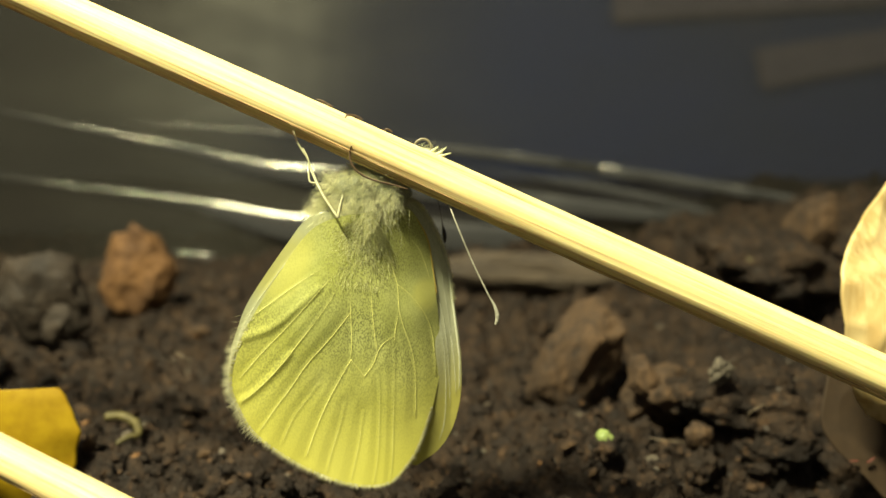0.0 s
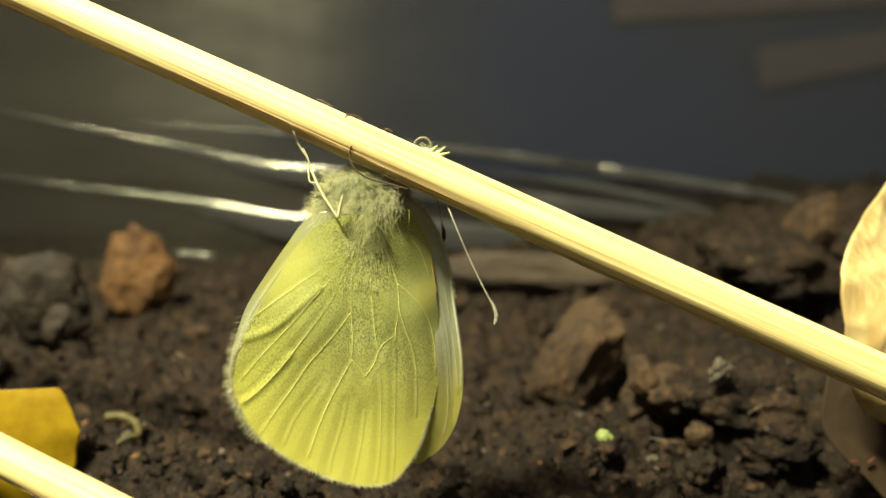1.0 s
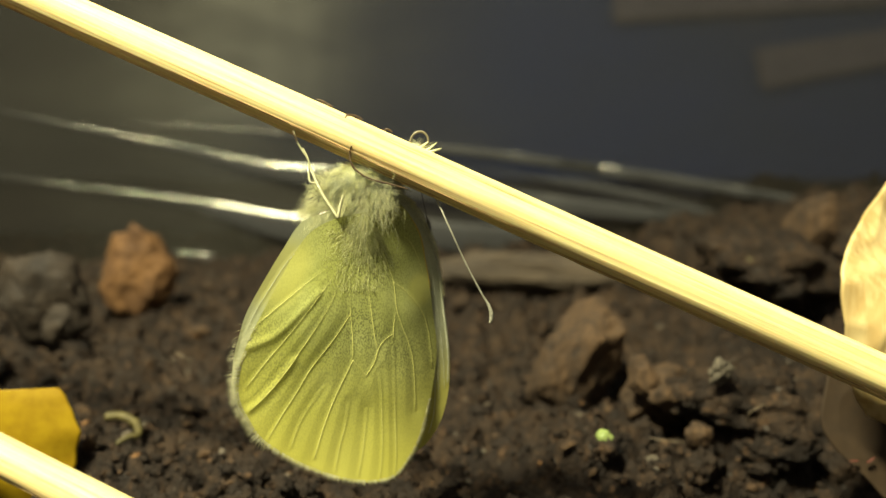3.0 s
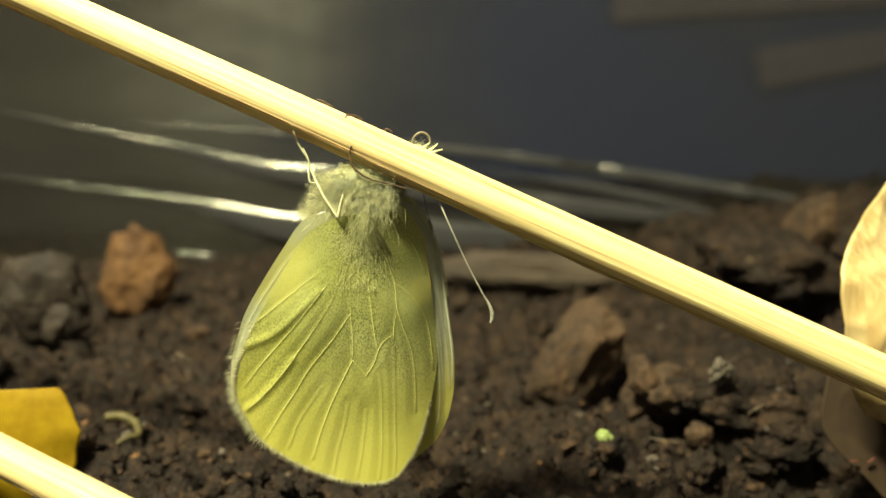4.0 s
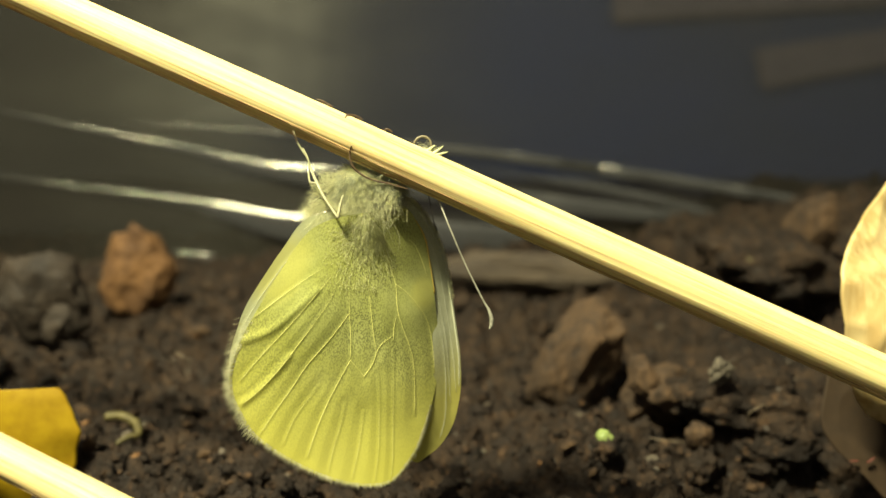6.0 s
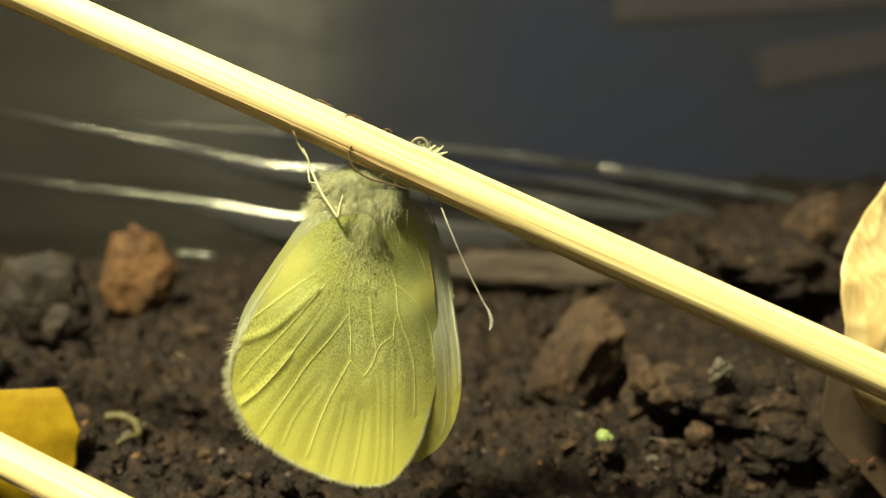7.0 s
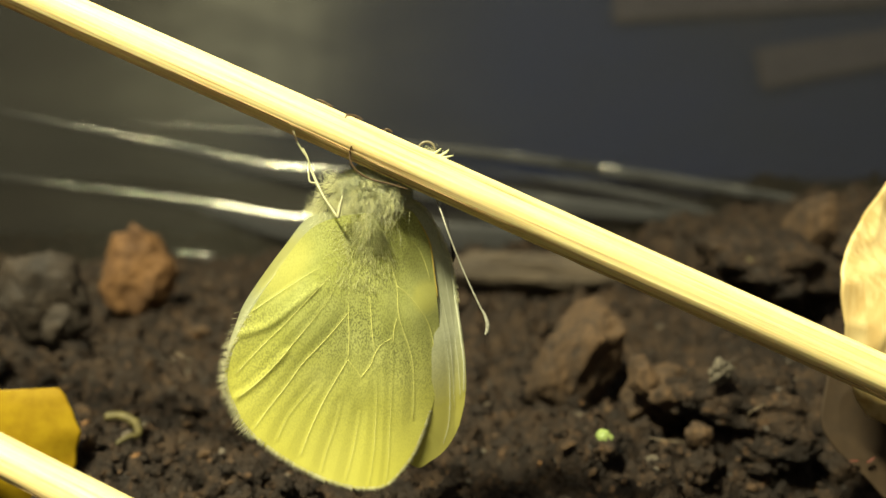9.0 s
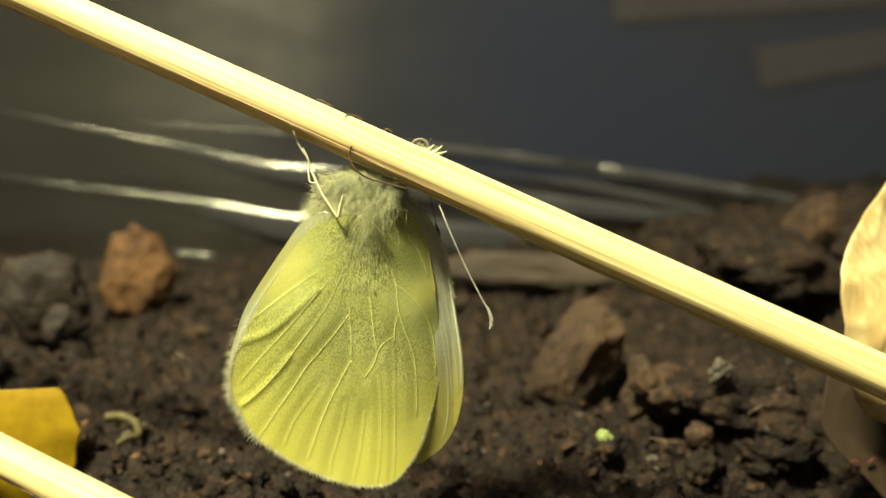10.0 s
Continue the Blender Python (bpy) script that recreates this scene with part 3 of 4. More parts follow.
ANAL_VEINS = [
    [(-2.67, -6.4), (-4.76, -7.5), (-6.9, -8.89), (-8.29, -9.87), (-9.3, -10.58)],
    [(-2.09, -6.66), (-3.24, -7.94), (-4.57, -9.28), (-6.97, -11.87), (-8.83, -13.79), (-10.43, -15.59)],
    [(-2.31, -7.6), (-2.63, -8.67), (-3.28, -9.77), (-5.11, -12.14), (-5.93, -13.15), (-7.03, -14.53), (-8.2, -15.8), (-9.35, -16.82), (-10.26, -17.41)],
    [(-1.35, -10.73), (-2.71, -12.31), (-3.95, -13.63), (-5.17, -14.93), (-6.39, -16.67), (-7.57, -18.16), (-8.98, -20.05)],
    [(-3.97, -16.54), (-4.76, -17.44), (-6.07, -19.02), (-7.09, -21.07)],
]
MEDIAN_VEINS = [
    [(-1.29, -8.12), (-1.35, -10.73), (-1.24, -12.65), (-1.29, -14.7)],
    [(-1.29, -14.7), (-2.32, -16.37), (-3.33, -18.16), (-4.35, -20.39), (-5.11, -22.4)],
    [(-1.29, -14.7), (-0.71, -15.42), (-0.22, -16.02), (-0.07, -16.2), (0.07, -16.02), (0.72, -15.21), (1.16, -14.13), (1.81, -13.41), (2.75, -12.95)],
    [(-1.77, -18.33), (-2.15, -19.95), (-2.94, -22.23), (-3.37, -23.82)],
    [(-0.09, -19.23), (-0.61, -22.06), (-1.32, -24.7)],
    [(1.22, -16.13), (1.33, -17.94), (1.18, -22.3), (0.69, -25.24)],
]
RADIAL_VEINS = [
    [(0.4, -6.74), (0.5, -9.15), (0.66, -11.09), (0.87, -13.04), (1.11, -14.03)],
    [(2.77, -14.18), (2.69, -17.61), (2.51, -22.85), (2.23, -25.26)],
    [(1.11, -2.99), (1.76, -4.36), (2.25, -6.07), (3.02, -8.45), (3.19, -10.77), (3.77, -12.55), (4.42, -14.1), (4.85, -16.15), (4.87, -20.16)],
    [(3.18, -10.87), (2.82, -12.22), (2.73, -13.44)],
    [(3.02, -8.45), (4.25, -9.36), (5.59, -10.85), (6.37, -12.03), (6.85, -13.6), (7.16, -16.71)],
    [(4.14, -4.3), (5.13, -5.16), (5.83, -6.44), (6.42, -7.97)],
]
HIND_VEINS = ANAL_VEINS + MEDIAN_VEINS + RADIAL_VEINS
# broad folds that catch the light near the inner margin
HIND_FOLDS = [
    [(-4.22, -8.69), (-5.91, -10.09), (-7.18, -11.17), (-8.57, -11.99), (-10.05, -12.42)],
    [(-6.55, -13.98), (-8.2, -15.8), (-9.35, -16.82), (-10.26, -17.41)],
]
# dark-scaled and bare patches, shade and light painted in: place, reach (millimetres), amount
DUST_AND_LIGHT = [(-5.1, -12.6, 3.0, 0.55), (-7.0, -14.6, 2.4, 0.3), (-0.1, -6.9, 3.2, 0.5), (-1.2, -11.0, 2.6, 0.45), (4.2, -15.5, 2.6, 0.3), (-3.1, -9.2, 2.4, 0.3),
           # the bare spot at 6.0, -9.4 paints a lit patch
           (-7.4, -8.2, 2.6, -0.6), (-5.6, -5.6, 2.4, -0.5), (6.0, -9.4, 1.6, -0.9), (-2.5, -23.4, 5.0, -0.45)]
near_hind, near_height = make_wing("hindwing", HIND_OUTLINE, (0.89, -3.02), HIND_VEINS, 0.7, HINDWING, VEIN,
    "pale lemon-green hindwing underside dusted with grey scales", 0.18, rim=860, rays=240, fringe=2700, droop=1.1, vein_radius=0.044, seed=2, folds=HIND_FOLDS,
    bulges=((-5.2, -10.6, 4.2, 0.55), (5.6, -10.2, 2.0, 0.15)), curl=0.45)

q = spline([(0.9, -2.8), (1.81, -2.13), (3.18, -1.83), (4.43, -2.07)], 8) * MM
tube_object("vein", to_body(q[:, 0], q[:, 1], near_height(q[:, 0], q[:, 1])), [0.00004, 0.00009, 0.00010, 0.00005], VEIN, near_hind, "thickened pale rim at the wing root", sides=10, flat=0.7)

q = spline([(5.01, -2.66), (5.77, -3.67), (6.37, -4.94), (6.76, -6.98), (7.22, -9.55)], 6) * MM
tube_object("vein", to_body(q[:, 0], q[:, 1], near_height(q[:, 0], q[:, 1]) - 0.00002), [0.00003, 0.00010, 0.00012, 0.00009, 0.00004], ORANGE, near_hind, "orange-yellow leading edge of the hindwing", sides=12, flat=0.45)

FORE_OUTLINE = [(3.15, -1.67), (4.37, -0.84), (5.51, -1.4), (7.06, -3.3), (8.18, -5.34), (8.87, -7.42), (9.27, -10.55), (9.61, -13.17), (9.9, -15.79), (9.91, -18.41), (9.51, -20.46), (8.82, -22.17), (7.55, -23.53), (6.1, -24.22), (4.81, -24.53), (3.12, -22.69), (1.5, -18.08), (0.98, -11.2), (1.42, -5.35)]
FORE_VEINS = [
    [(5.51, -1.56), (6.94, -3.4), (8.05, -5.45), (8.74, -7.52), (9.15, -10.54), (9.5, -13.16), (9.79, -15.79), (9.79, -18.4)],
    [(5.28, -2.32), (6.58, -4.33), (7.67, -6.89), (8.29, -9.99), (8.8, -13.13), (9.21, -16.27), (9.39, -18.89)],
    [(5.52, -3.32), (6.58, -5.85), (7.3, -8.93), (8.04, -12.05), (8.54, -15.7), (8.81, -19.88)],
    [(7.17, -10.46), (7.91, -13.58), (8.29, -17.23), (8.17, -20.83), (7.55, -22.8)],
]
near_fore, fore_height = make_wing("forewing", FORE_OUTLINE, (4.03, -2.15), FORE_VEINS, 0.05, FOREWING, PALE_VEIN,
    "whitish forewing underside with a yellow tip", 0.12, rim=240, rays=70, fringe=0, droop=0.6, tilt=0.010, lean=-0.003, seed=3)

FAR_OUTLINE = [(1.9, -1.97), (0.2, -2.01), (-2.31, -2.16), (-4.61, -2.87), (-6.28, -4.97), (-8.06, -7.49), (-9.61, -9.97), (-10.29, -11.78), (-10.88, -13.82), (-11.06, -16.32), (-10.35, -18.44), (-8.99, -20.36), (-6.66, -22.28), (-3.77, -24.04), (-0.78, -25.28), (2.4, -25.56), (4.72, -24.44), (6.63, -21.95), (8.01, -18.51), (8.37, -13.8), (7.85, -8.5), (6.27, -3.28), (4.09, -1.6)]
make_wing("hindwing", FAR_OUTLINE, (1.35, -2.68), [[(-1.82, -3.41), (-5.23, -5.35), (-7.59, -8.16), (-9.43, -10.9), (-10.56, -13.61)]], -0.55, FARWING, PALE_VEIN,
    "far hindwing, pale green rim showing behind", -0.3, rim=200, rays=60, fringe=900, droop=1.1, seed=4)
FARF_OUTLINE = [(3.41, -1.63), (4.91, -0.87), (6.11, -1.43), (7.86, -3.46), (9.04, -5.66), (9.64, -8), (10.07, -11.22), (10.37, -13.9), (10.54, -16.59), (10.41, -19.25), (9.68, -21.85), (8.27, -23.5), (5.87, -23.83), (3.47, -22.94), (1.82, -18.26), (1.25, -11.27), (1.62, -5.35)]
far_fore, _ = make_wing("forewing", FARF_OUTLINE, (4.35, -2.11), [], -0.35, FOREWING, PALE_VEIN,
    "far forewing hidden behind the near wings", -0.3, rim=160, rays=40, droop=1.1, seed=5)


def costa_rim():
    """The thick pale leading edge of the near forewing."""
    q = spline([(4.4, -0.95), (5.5, -1.5), (7.0, -3.4), (8.1, -5.45), (8.78, -7.52), (9.2, -10.55), (9.54, -13.2), (9.82, -15.8), (9.8, -18.4)], 8) * MM
    w = fore_height(q[:, 0], q[:, 1]) + 0.00003
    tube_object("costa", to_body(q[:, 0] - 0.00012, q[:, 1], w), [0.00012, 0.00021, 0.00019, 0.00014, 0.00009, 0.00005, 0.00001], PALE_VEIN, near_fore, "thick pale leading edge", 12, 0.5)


costa_rim()


def costa_fuzz():
    """Short woolly hairs on the leading edge of the near forewing, densest at its root."""
    rng = np.random.default_rng(41)
    line = spline([(4.03, -0.95), (4.94, -1.07), (5.63, -1.5), (6.46, -2.44), (7.18, -3.5), (7.8, -4.57), (8.3, -5.65), (8.87, -7.42), (9.21, -10.03)], 20) * MM
    k = np.minimum((rng.random(1600) ** 1.6 * len(line)).astype(int), len(line) - 1)
    u, v = line[k, 0] - np.abs(rng.normal(size=1600)) * 0.0002, line[k, 1]
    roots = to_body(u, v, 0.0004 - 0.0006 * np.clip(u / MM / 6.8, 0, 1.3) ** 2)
    ways = np.stack([0.55 + 0.5 * rng.normal(size=1600), -0.3 + 0.6 * rng.normal(size=1600), 0.5 + 0.3 * rng.normal(size=1600)], -1)
    lengths = rng.uniform(0.15, 0.5, 1600) * MM
    hairs("costa_fuzz", roots, ways, lengths, 0.0000095, (0, -0.2, 0), FUR, near_fore, "pale woolly leading edge", 42)


costa_fuzz()


def ellipsoid(name, centre, radii, turn, mat, label="", seed=0, rough=0.05, parent=BUTTERFLY):
    bm = bmesh.new()
    bmesh.ops.create_uvsphere(bm, u_segments=40, v_segments=26, radius=1.0)
    q = Euler([radians(a) for a in turn]).to_matrix()
    for v in bm.verts:
        k = 1 + rough * noise.fractal(v.co * 2.5 + Vector((seed, 0, 0)), 1.0, 2.0, 3)
        v.co = q @ Vector([v.co[i] * radii[i] * MM * k for i in range(3)]) + Vector(centre) * MM
    ob = part(name, bm, mat, parent, label)
    MOVING.append(ob)
    return ob


def coat(body, centre, radii, tufts, length, mat, way, label, seed, front=-0.2, spread=0.5, radius=0.0000095, strands=18):
    """Fur on an ellipsoid, in tufts whose strands lean together at the tip."""
    rng = np.random.default_rng(seed)
    roots, ways, lengths = [], [], []
    while len(roots) < tufts * strands:
        d = rng.normal(size=3)
        d /= np.linalg.norm(d)
        if d[2] < front or (d[1] < -0.35 and d[0] > 0.25 and rng.random() < 0.7):
            continue
        base = (np.array(centre) + d * np.array(radii) * 0.97) * MM
        lean = d * spread + np.array(way) + np.array((0.22 * d[0], 0, 0)) + rng.normal(size=3) * 0.17
        lean /= np.linalg.norm(lean)
        long = length * MM * rng.uniform(0.6, 1.3)
        tip = base + lean * long
        for k in range(strands):
            root = base + rng.normal(size=3) * 0.00024
            roots.append(root)
            ways.append(tip + rng.normal(size=3) * 0.00012 - root)
            lengths.append(long * rng.uniform(0.55, 1.1))
    return hairs("fur", roots, ways, lengths, radius, (0, -0.12, 0), mat, body, label, seed)


THORAX_C, THORAX_R = (0.75, -0.35, -0.95), (2.85, 2.1, 1.25)
thorax = ellipsoid("thorax", THORAX_C, THORAX_R, (0, 0, -18), SKIN, "furry pale grey-green thorax", 1, 0.06)
coat(thorax, THORAX_C, THORAX_R, 640, 1.15, FUR, (-0.30, -0.22, 0.06), "soft pale fur", 11, spread=0.38)
coat(thorax, THORAX_C, THORAX_R, 330, 1.05, GREY_FUR, (0.12, -0.3, 0.15), "grey fur", 12, spread=0.38)
HEAD_C = (5.45, 2.46, -2.8)
head = ellipsoid("head", HEAD_C, (1.3, 1.15, 1.1), (0, 0, -30), GREY_FUR, "small furry head behind the skewer", 2)
coat(head, HEAD_C, (1.3, 1.15, 1.1), 40, 0.7, FUR, (0.3, 0.4, 0), "pale head fur", 13, front=-1)
ABDOMEN_C = (-2.16, -7.34, -1.6)
abdomen = ellipsoid("abdomen", ABDOMEN_C, (1.5, 5.2, 1.3), (0, 0, -22), GREY_FUR, "slim abdomen between the wings", 3)


def root_fur():
    """Long silky hairs that fan from the wing root over the near hindwing, in strands."""
    rng = np.random.default_rng(21)
    ux, vy = 0.52, -2.35
    roots, ways, lengths = [], [], []
    for tuft in range(420):
        a = rng.uniform(-2.75, -0.95)
        middle = math.exp(-((a + 1.75) / 0.45) ** 2)
        r = 0.3 + min(abs(rng.normal()) * (2.0 + 1.6 * middle), 6.0)
        long = rng.uniform(0.7, 1.9) * MM * (1.1 - min(r / 9, 0.7))
        for k in range(9):
            b, q = a + rng.normal() * 0.05, r + rng.normal() * 0.3
            u, v = (ux + q * math.cos(b)) * MM, (vy + q * math.sin(b)) * MM
            roots.append((u, v))
            w = a + rng.normal() * 0.10
            ways.append((math.cos(w), math.sin(w), 0.12 + 0.10 * rng.normal()))
            lengths.append(long * rng.uniform(0.6, 1.1))
    p = np.array(roots)
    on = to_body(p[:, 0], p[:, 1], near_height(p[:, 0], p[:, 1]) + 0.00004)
    return hairs("root_fur", on, ways, lengths, 0.000010, (0, -0.05, 0), ROOTFUR, near_hind, "silky pale hairs over the wing root", 22)


root_fur()


def collar_fur():
    """Tufts along the rim between thorax and wings."""
    rng = np.random.default_rng(31)
    line = spline([(-2.51, 0.87, 0.1), (-2.8, -0.01, 0.1), (-3.48, -1.08, 0.1), (-4.07, -2.43, 0.1), (-3.19, -1.85, 0.1), (-2.42, -1.37, 0.1), (-1.35, -1.85, 0.1), (-0.18, -2.63, 0.1), (0.98, -3.02, 0.1)], 30)
    roots, ways, lengths = [], [], []
    for k in range(1300):
        p = line[rng.integers(len(line))] + rng.normal(size=3) * 0.3
        roots.append(p * MM)
        ways.append((-0.7 + 0.4 * rng.normal(), -0.05 + 0.55 * rng.normal(), 0.3))
        lengths.append(rng.uniform(0.5, 1.3) * MM)
    seam = spline([(-3.67, -3.35, 1.3), (-2.24, -2.77, 1.3), (-0.82, -2.39, 1.3), (0.61, -2.11, 1.3), (2.04, -1.82, 1.3), (3.23, -1.63, 1.3)], 30)
    for k in range(600):
        p = seam[rng.integers(len(seam))] + rng.normal(size=3) * (0.4, 1.0, 0.15) + (0, 0.2, -0.2)
        roots.append(p * MM)
        ways.append((0.45 * rng.normal() - 0.15, -1.0, 0.12 + 0.15 * rng.normal()))
        lengths.append(rng.uniform(0.8, 2.0) * MM)
    hairs("collar_fur", roots, ways, lengths, 0.000011, (0, -0.1, 0), FUR, thorax, "wispy collar of pale hairs", 32)


collar_fur()


def limb(name, path, radii, mat, label, moving=False, parent=BUTTERFLY, sides=8):
    p = spline(path, 8) * MM
    ob = tube_object(name, p, [r * MM for r in radii], mat, parent, label, sides)
    if moving:
        MOVING.append(ob)
    return ob


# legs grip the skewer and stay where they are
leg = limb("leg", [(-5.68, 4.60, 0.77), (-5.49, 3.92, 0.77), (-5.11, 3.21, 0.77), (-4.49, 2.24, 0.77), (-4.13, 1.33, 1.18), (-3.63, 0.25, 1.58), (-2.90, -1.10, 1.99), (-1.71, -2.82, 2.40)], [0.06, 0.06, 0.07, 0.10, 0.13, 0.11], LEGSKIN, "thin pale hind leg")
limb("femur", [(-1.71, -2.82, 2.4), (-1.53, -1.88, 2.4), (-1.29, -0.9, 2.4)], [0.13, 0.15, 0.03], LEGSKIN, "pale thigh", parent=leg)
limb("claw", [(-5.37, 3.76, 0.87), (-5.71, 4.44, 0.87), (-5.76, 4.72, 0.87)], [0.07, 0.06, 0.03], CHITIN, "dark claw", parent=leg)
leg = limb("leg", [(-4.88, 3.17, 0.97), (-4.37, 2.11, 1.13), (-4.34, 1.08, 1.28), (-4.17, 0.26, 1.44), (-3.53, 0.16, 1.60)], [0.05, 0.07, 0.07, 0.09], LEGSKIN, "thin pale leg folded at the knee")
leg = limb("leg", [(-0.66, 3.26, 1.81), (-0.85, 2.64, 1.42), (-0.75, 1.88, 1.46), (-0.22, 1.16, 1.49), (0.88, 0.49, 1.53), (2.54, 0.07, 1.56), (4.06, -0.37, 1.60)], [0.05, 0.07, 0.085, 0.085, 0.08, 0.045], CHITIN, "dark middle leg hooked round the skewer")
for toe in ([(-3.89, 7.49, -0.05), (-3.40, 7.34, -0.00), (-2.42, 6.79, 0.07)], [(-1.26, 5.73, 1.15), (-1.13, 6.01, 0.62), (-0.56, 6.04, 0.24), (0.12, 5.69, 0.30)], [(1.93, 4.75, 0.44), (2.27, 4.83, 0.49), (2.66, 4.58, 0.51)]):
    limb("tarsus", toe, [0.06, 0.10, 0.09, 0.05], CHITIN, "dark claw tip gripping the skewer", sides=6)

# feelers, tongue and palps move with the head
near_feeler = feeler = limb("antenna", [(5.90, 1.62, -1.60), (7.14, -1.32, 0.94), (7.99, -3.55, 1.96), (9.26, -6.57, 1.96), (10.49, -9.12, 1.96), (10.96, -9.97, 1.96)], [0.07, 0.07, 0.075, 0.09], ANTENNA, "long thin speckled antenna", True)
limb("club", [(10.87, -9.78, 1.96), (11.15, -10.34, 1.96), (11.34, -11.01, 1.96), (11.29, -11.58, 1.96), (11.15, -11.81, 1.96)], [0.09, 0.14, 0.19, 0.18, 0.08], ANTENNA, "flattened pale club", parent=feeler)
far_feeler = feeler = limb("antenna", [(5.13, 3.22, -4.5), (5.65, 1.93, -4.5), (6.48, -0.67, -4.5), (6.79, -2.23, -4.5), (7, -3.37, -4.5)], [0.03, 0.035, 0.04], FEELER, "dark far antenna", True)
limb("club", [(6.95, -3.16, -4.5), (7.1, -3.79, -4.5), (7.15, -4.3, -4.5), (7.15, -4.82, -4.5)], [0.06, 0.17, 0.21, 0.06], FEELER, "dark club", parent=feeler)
tongue = limb("proboscis", [(3.79, 3.37, -2), (3.99, 3.97, -2), (4.45, 4.32, -2), (5, 4.27, -2), (5.35, 3.82, -2), (5.3, 3.27, -2), (4.8, 3.17, -2), (4.55, 3.52, -2)], [0.10, 0.11, 0.10, 0.08, 0.06], TONGUE, "coiled pale tongue", True)
for tip in ([(5.41, 2.72, -1.6), (6.1, 3.02, -1.6), (6.8, 3.57, -1.6)], [(5.56, 2.6, -1.4), (6.3, 2.79, -1.4), (7.2, 3.04, -1.4)], [(5.2, 3.04, -1.8), (5.65, 3.34, -1.8), (6.1, 3.69, -1.8)]):
    limb("palp", [(x + 0.5, y, z) for x, y, z in tip], [0.16, 0.13, 0.03], FUR, "hairy pale palp", True)


# ---------------------------------------------------------------- leaves
def leaf_sheet(name, rows, mat, label, category, curl=0.0, ragged=0.0, seed=0, across=60, down=60, crumple=0.0006, thick=0.00035):
    """A thin leaf from rows of (left, right) points, top to bottom, crumpled by noise."""
    lefts = spline([r[0] for r in rows], 1 + down // (len(rows) - 1))
    rights = spline([r[1] for r in rows], 1 + down // (len(rows) - 1))
    verts, faces = [], []
    for a, b in zip(lefts, rights):
        nick = ragged * noise.noise(Vector(b) * 600)
        for k in range(across + 1):
            t = k / across
            p = a * (1 - t) + b * t
            p = p + np.array((nick, 0, 0.3 * nick)) * t ** 16
            q = Vector(p)
            d = crumple * (noise.noise(q * 90 + Vector((seed, 0, 0))) + 0.5 * noise.ridged_multi_fractal(q * 130 + Vector((seed, 3, 0)), 1.0, 2.0, 2, 1.0, 2.0) - 0.5)
            d += curl * math.sin(t * math.pi)
            verts.append((p[0] + 0.25 * d, p[1] - d, p[2] + 0.3 * d))
    w = across + 1
    for j in range(len(lefts) - 1):
        for k in range(across):
            faces.append((j * w + k, (j + 1) * w + k, (j + 1) * w + k + 1, j * w + k + 1))
    centre = np.mean(np.array(verts), axis=0)
    ob = mesh_object(name, np.array(verts) - centre, faces, mat)
    ob.location = centre
    s = ob.modifiers.new("thickness", "SOLIDIFY")
    s.thickness, s.offset = thick, -1.0
    return tagged(ob, label, category)


dry = leaf_sheet("dry_leaf", [
    ((0.04689, 0.07991, 0.03185), (0.06469, 0.09076, 0.03525)),
    ((0.04186, 0.07519, 0.02852), (0.06181, 0.08564, 0.02987)),
    ((0.03913, 0.07275, 0.02647), (0.05894, 0.0805, 0.02441)),
    ((0.03733, 0.07018, 0.02371), (0.05462, 0.07355, 0.02006)),
    ((0.03754, 0.06947, 0.02007), (0.05175, 0.06866, 0.0159)),
    ((0.03849, 0.06962, 0.01557), (0.05031, 0.06597, 0.01253)),
    ((0.04022, 0.06995, 0.01203), (0.05031, 0.06528, 0.00898)),
    ((0.04259, 0.07143, 0.00918), (0.05247, 0.06746, 0.00449)),
], DRYLEAF, "crumpled tan dry leaf standing on the soil, sunlit creases", "leaf", seed=7, crumple=0.0012)
fold = leaf_sheet("paper_scrap", [
    ((0.04014, 0.07534, 0.01356), (0.0498, 0.07512, 0.01242)),
    ((0.03956, 0.07478, 0.01071), (0.0498, 0.07445, 0.00899)),
    ((0.03915, 0.07423, 0.00785), (0.0498, 0.07379, 0.00557)),
    ((0.03979, 0.07381, 0.00568), (0.05038, 0.07312, 0.00214)),
    ((0.04165, 0.0734, 0.00357), (0.05096, 0.07245, -0.00129)),
    ((0.04398, 0.07295, 0.00128), (0.05154, 0.07212, -0.003)),
    ((0.04631, 0.07245, -0.00129), (0.05271, 0.07179, -0.00471)),
], SHADED_CARD, "brown paper scrap with small red print, shade painted into its colour", "paper", seed=9, crumple=0.0006)

yellow = leaf_sheet("yellow_leaf", [
    ((-0.05561, 0.07573, 0.01034), (-0.04006, 0.07578, 0.01057)),
    ((-0.05561, 0.07539, 0.0086), (-0.03888, 0.07548, 0.00906)),
    ((-0.05561, 0.07494, 0.00629), (-0.038, 0.07492, 0.00617)),
    ((-0.05561, 0.07438, 0.0034), (-0.03818, 0.07443, 0.00363)),
    ((-0.05561, 0.07382, 0.0005), (-0.039, 0.07393, 0.00108)),
    ((-0.05631, 0.0736, -0.00584), (-0.0414, 0.07395, -0.00409)),
], YELLOWLEAF, "bright yellow fading leaf standing behind a skewer", "leaf", curl=0.0025, ragged=0.0003, seed=4, crumple=0.00012)


